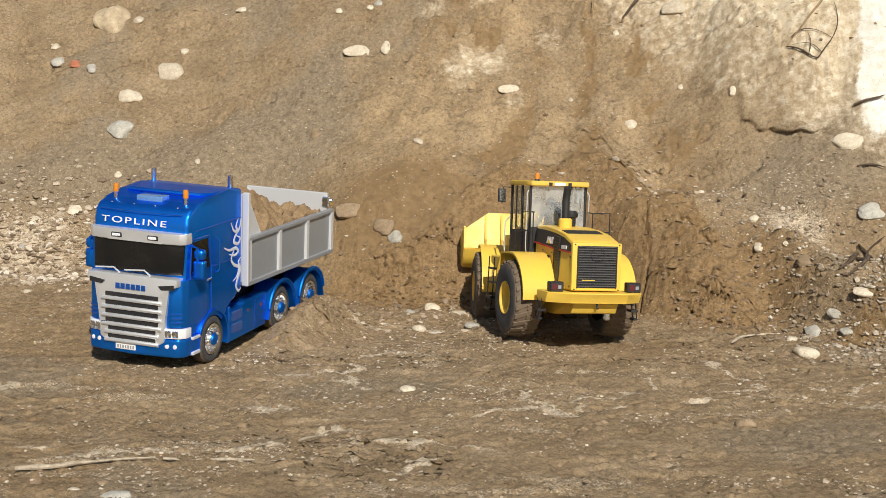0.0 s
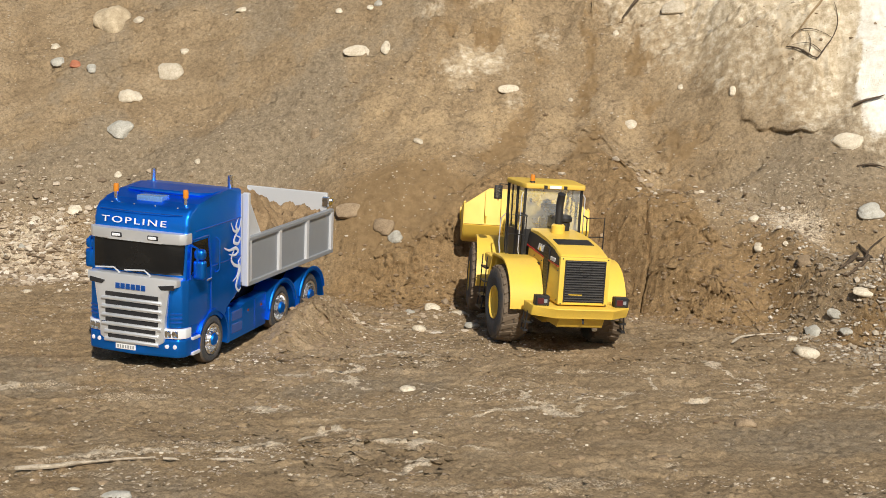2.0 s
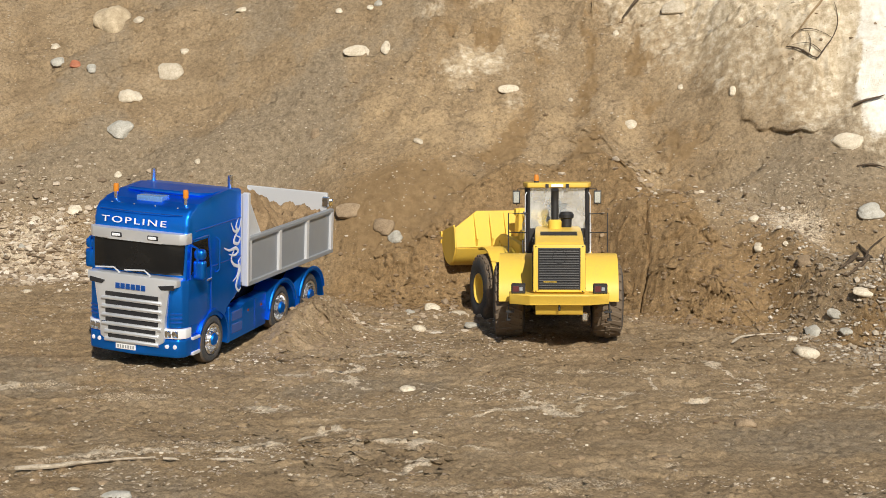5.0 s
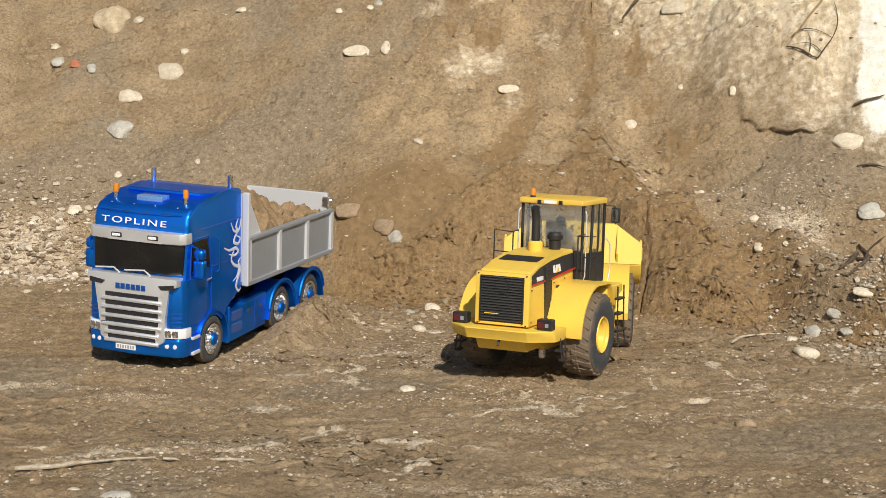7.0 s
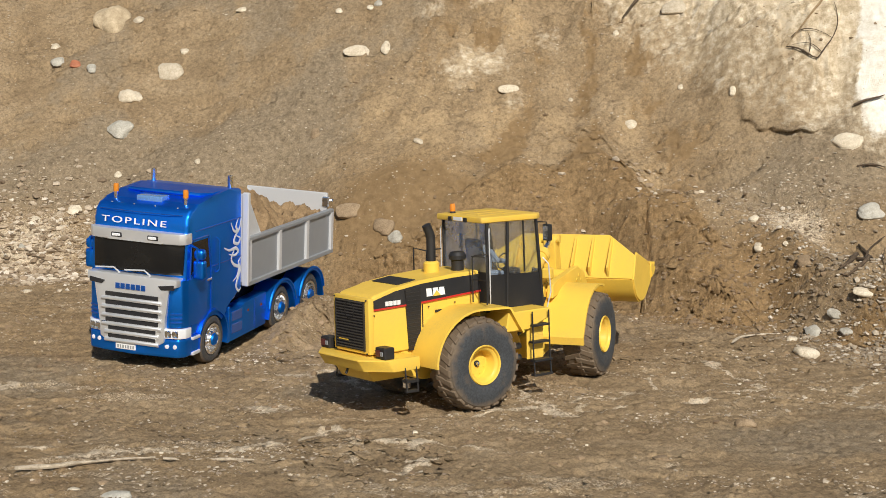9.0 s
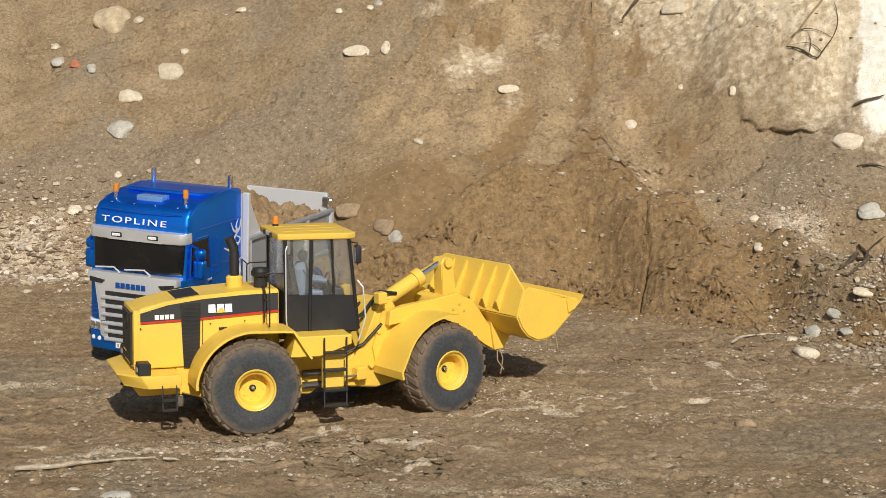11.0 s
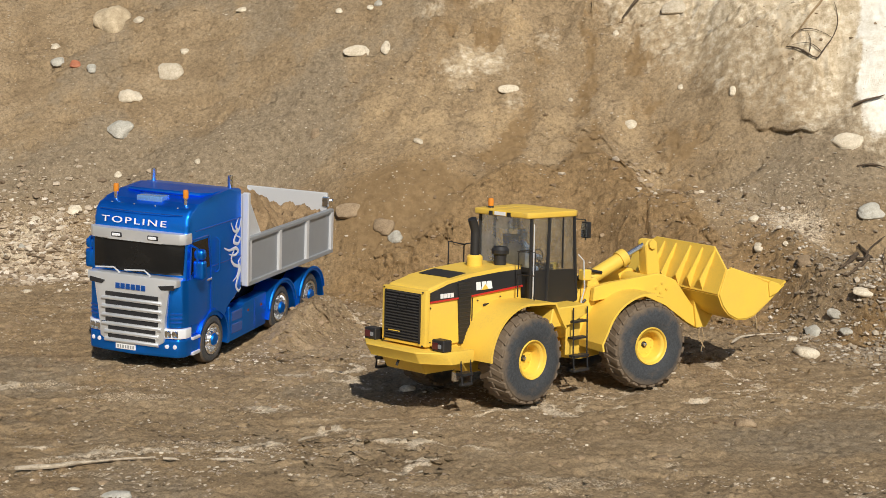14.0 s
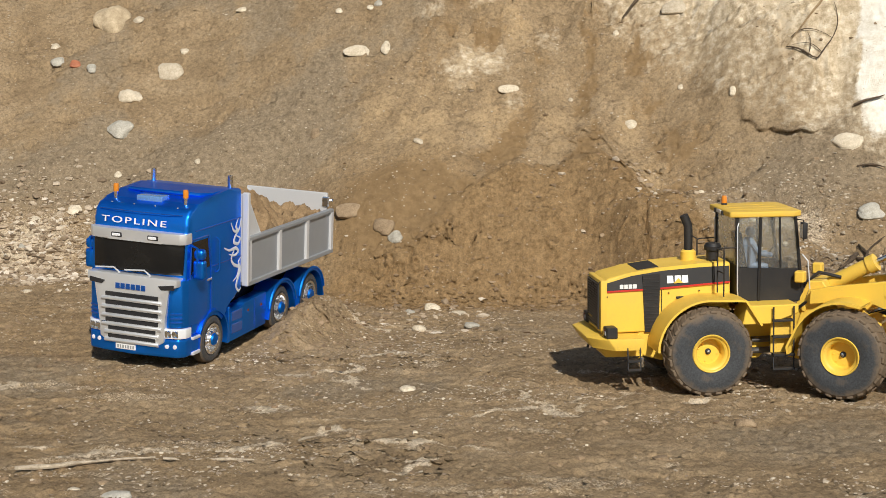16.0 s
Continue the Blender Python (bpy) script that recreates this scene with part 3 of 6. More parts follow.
def build_truck():
    T = empty("tipper_truck", TRUCK_AT)
    tagged(T, "blue metallic model truck with silver tipper body parked on soil", "truck")
    # cab shell: side outline pushed across, with a rounded brow and corners
    outline = [(0.086, 0.060), (0.092, 0.105), (0.094, 0.160), (0.089, 0.222), (0.0875, 0.248), (0.083, 0.264), (0.073, 0.2735), (0.050, 0.279), (0.0, 0.286), (-0.06, 0.290), (-0.105, 0.286), (-0.105, 0.106), (-0.060, 0.102), (-0.053, 0.080)]
    outline += [(x, z) for x, z in arc(0, 0.0415, 0.049, 150, 30, 10)] + [(0.046, 0.060)]
    bm = prism(B(), outline, -0.089, 0.089, "y", 0.0075, 4)
    for v in bm.verts:  # the nose narrows a little towards the front and the roof
        v.co.y *= 1 - 0.025 * max(0, (v.co.z - 0.250) / 0.04) ** 2
        v.co.x -= 0.004 * max(0, (abs(v.co.y) - 0.05) / 0.04) ** 2 * (1 if v.co.x > 0.05 else 0)
    cab = part("cab", bm, BLUE, T, "glossy blue metallic cab", smooth=True)
    # roof deflector rim and hatch
    bm = B()
    tube(bm, [(-0.10, -0.081, 0.284), (-0.07, -0.080, 0.286), (-0.012, -0.078, 0.2865), (0.006, -0.068, 0.2875), (0.013, -0.03, 0.2885), (0.013, 0.03, 0.2885), (0.006, 0.068, 0.2875), (-0.012, 0.078, 0.2865), (-0.07, 0.080, 0.286)], 0.0035, 8)
    part("roof_rim", bm, BLUE, cab, smooth=True)
    part("roof_hatch", box(B(), 0.028, 0.054, -0.026, 0.022, 0.276, 0.2865, 0.002, 2), HATCH, cab, smooth=True)
    for y in (-0.066, 0.066):
        bm = B()
        lathe(bm, [(0.0035, 0.274), (0.0030, 0.2915), (0.0, 0.294)], "z", 14, (0.052, y, -0.002))
        b = part("beacon_base", bm, CHROME, T, smooth=True)
        bm = B()
        lathe(bm, [(0.0046, 0.2895), (0.0048, 0.299), (0.004, 0.303), (0.0, 0.3035)], "z", 14, (0.052, y, -0.001))
        part("beacon_lens", bm, AMBER, b, "amber warning beacon", smooth=True)
        bm = B()
        lathe(bm, [(0.0050, 0.280), (0.0050, 0.309), (0.0042, 0.309), (0.0042, 0.304), (0.0, 0.304)], "z", 14, (-0.085, y * 1.14, 0))
        part("exhaust_stack", bm, CHROME, T, smooth=True)
    part("brow_seam", tube(B(), [(0.0825, -0.078, 0.2645), (0.0855, -0.05, 0.2645), (0.0865, 0.0, 0.2645), (0.0855, 0.05, 0.2645), (0.0825, 0.078, 0.2645)], 0.0008, 6), BLUE_DARK, cab)
    for y in (-0.062, -0.02, 0.02, 0.062):
        part("brow_rivet", lathe(B(), [(0.0016, 0.0), (0.0012, 0.0015), (0.0, 0.0018)], "z", 8, (0.071, y, 0.2735)), CHROME, cab)
    # visor across the top of the windscreen
    pts = [(-0.0915, 0.074), (-0.0905, 0.092), (-0.082, 0.099), (-0.05, 0.103), (0.05, 0.103), (0.082, 0.099), (0.0905, 0.092), (0.0915, 0.074)]
    bm = prism(B(), [(x, y) for y, x in pts], 0.218, 0.236, "z", 0.0025, 2)
    visor = part("sun_visor", bm, SILVER, T, "silver sun visor", smooth=True)
    for y in (-0.034, 0.034):
        part("visor_lamp", box(B(), 0.101, 0.1045, y - 0.010, y + 0.010, 0.2225, 0.2305, 0.002, 2), DARK, visor)
        part("visor_lamp_glass", box(B(), 0.104, 0.1053, y - 0.0075, y + 0.0075, 0.2243, 0.2288, 0.001), LAMP, visor)
    # windscreen
    bm = prism(B(), [(0.060, -0.087), (0.091, -0.0845), (0.098, -0.060), (0.100, 0.0), (0.098, 0.060), (0.091, 0.0845), (0.060, 0.087)], 0.166, 0.219, "z", 0.003, 2)
    part("windscreen", bm, SCREEN, T, "dark windscreen", smooth=True)
    for y0, y1 in ((-0.075, -0.028), (-0.02, 0.03)):
        bm = tube(B(), [(0.1015, y0, 0.168), (0.1025, y1 - 0.012, 0.171), (0.1035, y1, 0.163)], 0.0014, 6)
        part("wiper", bm, STEEL_LIGHT, T)
    # front panel with its slots
    outl = [(-0.084, 0.163), (0.084, 0.163), (0.084, 0.150), (0.068, 0.146), (0.062, 0.090), (0.060, 0.056), (0.052, 0.051), (-0.052, 0.051), (-0.060, 0.056), (-0.062, 0.090), (-0.068, 0.146), (-0.084, 0.150)]
    bm = prism(B(), outl, 0.088, 0.1125, "x", 0.002, 2)
    panel = part("grille_panel", bm, SILVER, T, "silver front grille panel", smooth=True)
    for k, z in enumerate((0.128, 0.1135, 0.099, 0.0845, 0.071, 0.0575)):
        w = 0.050 if k < 4 else 0.045
        part("grille_slot", box(B(), 0.1105, 0.1135, -w, w, z - 0.0036, z + 0.0040, 0.001), DARK, panel)
        part("grille_bar", prism(B(), [(0.1115, z - 0.0034), (0.1160, z - 0.0048), (0.1164, z - 0.0074), (0.1150, z - 0.0100), (0.1115, z - 0.0106)], -w - 0.006, w + 0.006, "y", 0.0006), SILVER, panel, smooth=True)
    for s in (-1, 1):
        part("corner_intake", prism(B(), [(s * 0.050, 0.150), (s * 0.079, 0.154), (s * 0.079, 0.146), (s * 0.056, 0.144)], 0.111, 0.1138, "x"), DARK, panel)
    # maker's lettering as a row of plain bars
    for k in range(6):
        y = -0.026 + k * 0.0096
        part("badge_bar", prism(B(), [(y - 0.0041, 0.1390), (y + 0.0041, 0.1390), (y + 0.0036, 0.1480), (y - 0.0036, 0.1480)], 0.1118, 0.1140, "x"), BLUE_DARK, panel)
    part("grille_badge", box(B(), 0.112, 0.1142, -0.058, -0.046, 0.0765, 0.0815, 0.001), CHROME, panel)
    # corner panels, lamps, bumper
    for s in (-1, 1):
        bm = prism(B(), [(0.02, s * 0.0910), (0.086, s * 0.0910), (0.098, s * 0.086), (0.106, s * 0.070), (0.106, s * 0.060), (0.02, s * 0.070)], 0.080, 0.160, "z", 0.003, 2)
        corner = part("corner_deflector", bm, BLUE, T, smooth=True)
        for z in (0.088, 0.095, 0.102):
            part("corner_slit", prism(B(), [(0.0985, s * 0.0872), (0.1072, s * 0.0695), (0.1060, s * 0.0690), (0.0970, s * 0.0860)], z, z + 0.0028, "z"), BLUE_DARK, corner)
        bm = prism(B(), [(0.078, s * 0.0928), (0.094, s * 0.0915), (0.104, s * 0.084), (0.110, s * 0.060), (0.100, s * 0.058), (0.078, s * 0.080)], 0.0625, 0.079, "z", 0.0015, 2)
        hl = part("headlamp", bm, LAMP, T, "clear headlamp with chrome reflectors", smooth=True)
        for yy in (0.066, 0.077):
            bm = B()
            lathe(bm, [(0.006, 0), (0.005, 0.002), (0.0, 0.0005)], "x", 16, (0.1085 if yy < 0.07 else 0.1055, s * yy, 0.0705))
            part("reflector", bm, CHROME, hl, smooth=True)
        for k in range(4):
            yy = 0.062 + k * 0.0058
            part("lamp_facet", prism(B(), [(s * yy, 0.0645), (s * (yy + 0.0040), 0.0655), (s * (yy + 0.0030), 0.0765), (s * (yy - 0.0008), 0.0755)], 0.1098 - (yy - 0.062) * 0.30, 0.1108 - (yy - 0.062) * 0.30, "x", 0.0004), CHROME, hl)
        for yy in (0.064, 0.077):
            bm = B()
            lathe(bm, [(0.0036, -0.006), (0.0036, 0.0005), (0.0, 0.0015)], "x", 14, (0.1095 - (yy - 0.06) * 0.25, s * yy, 0.049))
            part("fog_lamp", bm, LAMP, T, smooth=True)
        for z0, z1 in ((0.030, 0.036), (0.056, 0.061)):
            bm = prism(B(), [(0.050, s * 0.0945), (0.074, s * 0.0945), (0.078, s * 0.084), (0.050, s * 0.084)], z0, z1, "z", 0.001)
            part("corner_step", bm, STEEL_LIGHT, T)
        part("corner_skin", prism(B(), [(0.050, s * 0.0915), (0.074, s * 0.0915), (0.080, s * 0.080), (0.050, s * 0.080)], 0.031, 0.062, "z", 0.001), BLUE, T)
    bm = prism(B(), [(0.050, -0.0905), (0.092, -0.0915), (0.104, -0.083), (0.110, -0.055), (0.1115, 0.0), (0.110, 0.055), (0.104, 0.083), (0.092, 0.0915), (0.050, 0.0905)], 0.030, 0.062, "z", 0.005, 3)
    part("bumper", bm, BLUE, T, smooth=True)
    bm = prism(B(), [(0.03, -0.07), (0.078, -0.068), (0.088, 0.0), (0.078, 0.068), (0.03, 0.07)], 0.022, 0.031, "z", 0.001)
    part("bumper_apron", bm, BLACK, T)
    plate = part("number_plate", box(B(), 0.1085, 0.1128, -0.031, 0.007, 0.036, 0.0465, 0.001), WHITE, T, "white plate with illegible marks")
    for k in range(7):
        y = -0.027 + k * 0.0048
        part("plate_mark", box(B(), 0.1126, 0.1132, y, y + 0.0028, 0.0385, 0.044), STEEL, plate)
    lettering("roof_lettering", "TOPLINE", 0.0145, 0.122, WHITE, T, Matrix.Translation((0.0886, -0.010, 0.2480)) @ pose(0, 0, 0, 0, -8, 0) @ pose(0, 0, 0, 90, 0, 90), "raised white letters")
    # the cab's left and right sides
    for s in (-1, 1):
        y = s * 0.0895
        part("door_window", prism(B(), [(0.074, 0.166), (0.070, 0.219), (0.020, 0.219), (0.012, 0.170)], y - s * 0.003, y + s * 0.0006), SCREEN, T)
        part("door_frame", tube(B(), [(0.072, y, 0.07), (0.078, y, 0.168), (0.073, y, 0.223), (0.016, y, 0.223), (0.006, y, 0.168), (0.006, y, 0.09)], 0.0013, 6), BLUE_DARK, T)
        part("side_seam", tube(B(), [(-0.10, y, 0.168), (0.006, y, 0.168)], 0.0008, 6), BLUE_DARK, T)
        part("side_seam", tube(B(), [(-0.10, y, 0.236), (0.06, y, 0.236)], 0.0008, 6), BLUE_DARK, T)
        part("door_handle", box(B(), 0.008, 0.024, y, y + s * 0.003, 0.146, 0.150, 0.001), CHROME, T)
        part("grab_rail", tube(B(), [(-0.012, y, 0.155), (-0.014, y + s * 0.005, 0.16), (-0.014, y + s * 0.005, 0.21), (-0.012, y, 0.215)], 0.0013, 6), BLUE, T)
        # mirrors on an arm
        arm = part("mirror_arm", tube(B(), [(0.074, y, 0.215), (0.076, y + s * 0.012, 0.212), (0.074, y + s * 0.012, 0.165), (0.070, y, 0.168)], 0.0022, 8), BLUE, T, smooth=True)
        part("mirror_housing", box(B(), 0.061, 0.076, y + s * 0.003, y + s * 0.0230, 0.159, 0.1905, 0.0055, 4), BLUE, arm, smooth=True)
        part("mirror_cap", box(B(), 0.060, 0.077, y + s * 0.004, y + s * 0.0225, 0.1915, 0.2095, 0.0078, 5), BLUE, arm, smooth=True)
        part("mirror_glass", box(B(), 0.0596, 0.0612, y + s * 0.008, y + s * 0.0185, 0.165, 0.185), MIRROR, arm)
        # curling silver decal
        z0 = y + s * 0.0004
        curls = [[(-0.092, 0.236), (-0.085, 0.222), (-0.093, 0.212), (-0.080, 0.216), (-0.074, 0.232)],
                 [(-0.099, 0.240), (-0.096, 0.218), (-0.084, 0.206), (-0.080, 0.196), (-0.092, 0.190), (-0.098, 0.200), (-0.088, 0.206)],
                 [(-0.058, 0.192), (-0.070, 0.184), (-0.086, 0.186), (-0.094, 0.178), (-0.084, 0.172), (-0.070, 0.178)],
                 [(-0.084, 0.186), (-0.074, 0.168), (-0.082, 0.156), (-0.096, 0.150), (-0.090, 0.134), (-0.080, 0.128)],
                 [(-0.098, 0.166), (-0.092, 0.158), (-0.099, 0.146), (-0.086, 0.118), (-0.094, 0.106), (-0.100, 0.112)]]
        for c in curls:
            fine = []
            for (a, b), (c2, d2) in zip(c, c[1:]):
                fine += [(a + (c2 - a) * k / 5, b + (d2 - b) * k / 5) for k in range(5)]
            fine.append(c[-1])
            fine = [(-0.100 + (a + 0.100) * 1.5, b) for a, b in fine]
            for _ in range(2):
                fine = [fine[0]] + [((p[0] + q[0] + r[0]) / 3, (p[1] + q[1] + r[1]) / 3) for p, q, r in zip(fine, fine[1:], fine[2:])] + [fine[-1]]
            n = len(fine)
            bm = tube(B(), [(a, z0, b) for a, b in fine], 0.0030, 6, [0.3 + 0.7 * math.sin(math.pi * k / (n - 1)) for k in range(n)])
            for v in bm.verts:
                v.co.y = z0 + (v.co.y - z0) * 0.2
            part("decal", bm, CREAM, T, "curling silver decal")
        # arches, tank skirts, rear wings
        part("front_wing", strip(B(), arc(0, 0.0415, 0.048, 200, -12, 18), s * 0.070, s * 0.0925, 0.0035), BLUE, T, smooth=True)
        part("mud_flap", box(B(), -0.062, -0.056, s * 0.066, s * 0.090, 0.022, 0.085, 0.001), BLUE, T)
        bm = prism(B(), [(-0.205, 0.024), (-0.072, 0.020), (-0.066, 0.030), (-0.066, 0.074), (-0.118, 0.074), (-0.122, 0.080), (-0.205, 0.084)], s * 0.060, s * 0.086, "y", 0.003, 2)
        skirt = part("side_skirt", bm, BLUE, T, "blue side skirt with steps", smooth=True)
        for z in (0.040, 0.062):
            part("step_recess", box(B(), -0.112, -0.074, s * 0.084, s * 0.0868, z - 0.007, z + 0.010, 0.001), BLUE_DARK, skirt)
        part("skirt_seam", box(B(), -0.1615, -0.160, s * 0.085, s * 0.0866, 0.026, 0.080), BLUE_DARK, skirt)
        for x in (-0.135, -0.185):
            part("side_marker", box(B(), x - 0.0025, x + 0.0025, s * 0.085, s * 0.0869, 0.062, 0.066), MARKER, skirt)
        bm = lathe(B(), [(0.010, -0.016), (0.011, -0.012), (0.011, 0.012), (0.010, 0.016)], "x", 16, (-0.085, s * 0.068, 0.098))
        part("air_tank", bm, STEEL_LIGHT, T, smooth=True)
        for x in (-0.266, -0.390):
            part("rear_wing", strip(B(), [(x + 0.056, 0.030)] + arc(x, 0.0415, 0.051, 12, 168, 16) + [(x - 0.056, 0.030)], s * 0.046, s * 0.089, 0.004), BLUE, T, smooth=True)
            part("wing_edge", tube(B(), [(px, s * 0.089, pz) for px, pz in arc(x, 0.0415, 0.053, 8, 172, 16)], 0.0028, 6), BLUE, T, smooth=True)
        part("chassis_rail", box(B(), -0.44, 0.05, s * 0.028 - 0.004, s * 0.028 + 0.004, 0.066, 0.092, 0.001), BLACK, T)
        truck_wheel(T, 0.0, s * 0.0885, True)
        truck_wheel(T, -0.266, s * 0.0835, False)
        truck_wheel(T, -0.390, s * 0.0835, False)
    for x in (0, -0.266, -0.390):
        part("axle", tube(B(), [(x, -0.075, 0.0415), (x, 0.075, 0.0415)], 0.006, 10), BLACK, T)
    # tipper body
    tip = part("tipper_floor", box(B(), -0.462, -0.112, -0.094, 0.094, 0.112, 0.120, 0.001), STEEL, T, "silver-grey steel tipper body")
    part("subframe", box(B(), -0.455, -0.112, -0.04, 0.04, 0.092, 0.112, 0.002), BLACK, T)
    for s in (-1, 1):
        y0, y1 = s * 0.090, s * 0.094
        part("side_wall", box(B(), -0.462, -0.112, y0, y1, 0.118, 0.194, 0.0006), STEEL, tip)
        part("top_rail", box(B(), -0.464, -0.112, s * 0.088, s * 0.0985, 0.191, 0.198, 0.0015, 2), STEEL, tip)
        part("bottom_rail", box(B(), -0.464, -0.112, s * 0.089, s * 0.0985, 0.112, 0.120, 0.001), STEEL, tip)
        for x in (-0.118, -0.236, -0.350, -0.458):
            part("side_post", box(B(), x - 0.006, x + 0.006, s * 0.0925, s * 0.0985, 0.118, 0.194, 0.0012), STEEL_LIGHT, tip)
        part("corner_post", box(B(), -0.117, -0.108, s * 0.086, s * 0.0985, 0.112, 0.277, 0.0015), STEEL_LIGHT, tip)
        part("gusset", prism(B(), [(-0.113, 0.275), (-0.117, 0.275), (-0.170, 0.197), (-0.113, 0.197)], s * 0.0885, s * 0.0905), STEEL_LIGHT, tip)
        part("gusset_edge", tube(B(), [(-0.116, s * 0.09, 0.275), (-0.170, s * 0.09, 0.197)], 0.0018, 6), STEEL_LIGHT, tip)
        part("hinge", box(B(), -0.472, -0.452, s * 0.078, s * 0.093, 0.202, 0.222, 0.003, 2), CHROME, tip)
        part("hinge_pin", tube(B(), [(-0.462, s * 0.070, 0.214), (-0.462, s * 0.098, 0.214)], 0.003, 8), CHROME, tip)
    part("headboard", box(B(), -0.116, -0.110, -0.088, 0.088, 0.118, 0.274, 0.001), STEEL_LIGHT, tip)
    part("tailgate", box(B(), -0.464, -0.456, -0.086, 0.086, 0.112, 0.228, 0.001), STEEL_LIGHT, tip)
    # sandy load
    bm = B()
    bmesh.ops.create_grid(bm, x_segments=90, y_segments=48, size=0.5)
    for v in bm.verts:
        x, y = -0.285 + v.co.x * 0.338, v.co.y * 0.176
        z = 0.184 + 0.066 * math.exp(-((x + 0.20) / 0.085) ** 4 - ((y + 0.005) / 0.075) ** 4) + 0.030 * math.exp(-((x + 0.31) / 0.05) ** 2 - ((y - 0.01) / 0.06) ** 2)
        z += 0.013 * math.exp(-((x + 0.40) / 0.05) ** 2 - ((y - 0.04) / 0.05) ** 2)
        q = Vector((x * 32, y * 32, 3))
        z += 0.020 * noise.noise(q) + 0.020 * abs(noise.noise(q * 1.9)) + 0.005 * noise.noise(q * 6) + 0.003 * noise.noise(q * 13)
        v.co = (x, y, z)
    r = bmesh.ops.extrude_face_region(bm, geom=list(bm.faces))
    for v in (g for g in r["geom"] if isinstance(g, bmesh.types.BMVert)):
        v.co.z = 0.1205
    load = part("soil_load", bm, LOAD, smooth=True)
    load.matrix_world = TRUCK_AT
    tagged(load, "heaped sandy soil load lying in the tipper body", "soil", kind="stuff")
    return T


truck = build_truck()

# ---- the wheel loader ----
PIVOT, AXLE, WHEEL_R, TRACK = 0.1437, 0.139, 0.0715, 0.1145
ARM_PIN, BUCKET_PIN = (0.072, 0, 0.155), (0.272, 0, 0.060)


def loader_wheel(parent, side):
    """A lugged tyre on a dished yellow rim; its outer face looks along side * y."""
    s = side
    w = empty("wheel")
    w.parent = parent
    bm = B()
    prof = [(0.0288, -0.050), (0.052, -0.053), (0.062, -0.050), (0.0675, -0.043), (0.0685, -0.024), (0.0675, -0.006), (0.062, 0.001), (0.052, 0.004), (0.040, 0.004), (0.0305, 0.001), (0.0288, -0.003), (0.0288, -0.050)]
    lathe(bm, [(r, o * s) for r, o in prof], "y", 56)
    t = part("tyre", bm, TYRE, w, "black tyre with soil-caked lugs", smooth=True)
    at = t.data.attributes.new("tread", "FLOAT", "POINT")
    at.data.foreach_set("value", [min(0.6, max(0.0, (math.hypot(v.co.x, v.co.z) - 0.058) / 0.012)) for v in t.data.vertices])
    for half in (0, 1):
        bm = B()
        o0, o1 = (-0.0490, -0.020) if half == 0 else (-0.029, 0.0)
        mid, sl = (o0 + o1) / 2, 0.006 * (1 if half == 0 else -1)
        edge = o0 if half == 0 else o1
        vs = []
        for u, o in ((-0.0042, o0), (0.0042, o0), (0.0052, o1), (-0.0052, o1)):
            tw = (o - mid) / (o1 - o0) * 2 * sl
            for rr in (0.063, WHEEL_R - (0.0045 if o == edge else 0.0)):
                vs.append(bm.verts.new(Vector((u + tw, o * s, rr))))
        a0, b0, a1, b1, a2, b2, a3, b3 = vs
        for f in ((b0, b1, b2, b3), (a0, a1, b1, b0), (a1, a2, b2, b1), (a2, a3, b3, b2), (a3, a0, b0, b3), (a0, a3, a2, a1)):
            bm.faces.new(f)
        bmesh.ops.bevel(bm, geom=list(bm.edges), offset=0.0009, segments=1, affect="EDGES")
        lug = part("tread_lug", bm, TYRE, w)
        at = lug.data.attributes.new("tread", "FLOAT", "POINT")
        at.data.foreach_set("value", [0.6] * len(lug.data.vertices))
        for k in range(24):
            ob = lug if k == 0 else new("tread_lug", lug.data)
            ob.parent = w
            ob.matrix_local = Matrix.Rotation(2 * math.pi * (k + 0.5 * half) / 24, 4, "Y")
    bm = B()
    prof = [(0.0, -0.0260), (0.0309, -0.0260), (0.0309, -0.006), (0.0328, 0.001), (0.0318, 0.0030), (0.0302, 0.0022), (0.0288, -0.0010), (0.0250, -0.0025), (0.0236, -0.0045), (0.0228, -0.0175), (0.0215, -0.0200), (0.012, -0.0195), (0.0, -0.0190)]
    lathe(bm, [(r * 0.93, o * s) for r, o in prof], "y", 40)
    rim = part("rim", bm, YELLOW, w, "dished yellow wheel rim", smooth=True)
    bm = B()
    lathe(bm, [(0.0048, -0.0205 * s), (0.0048, -0.0175 * s), (0.0, -0.0172 * s)], "y", 16)
    part("hub_washer", bm, BLACK, rim)
    bm = B()
    lathe(bm, [(0.0030, -0.018 * s), (0.0028, -0.0135 * s), (0.0, -0.013 * s)], "y", 8)
    part("hub_nut", bm, CHROME, rim)
    for k in range(8):
        a = 2 * math.pi * k / 8
        bm = lathe(B(), [(0.0012, -0.021 * s), (0.0012, -0.0185 * s), (0.0, -0.0180 * s)], "y", 6, (0.0155 * math.cos(a), 0, 0.0155 * math.sin(a)))
        part("rim_bolt", bm, YELLOW, rim)
    return w


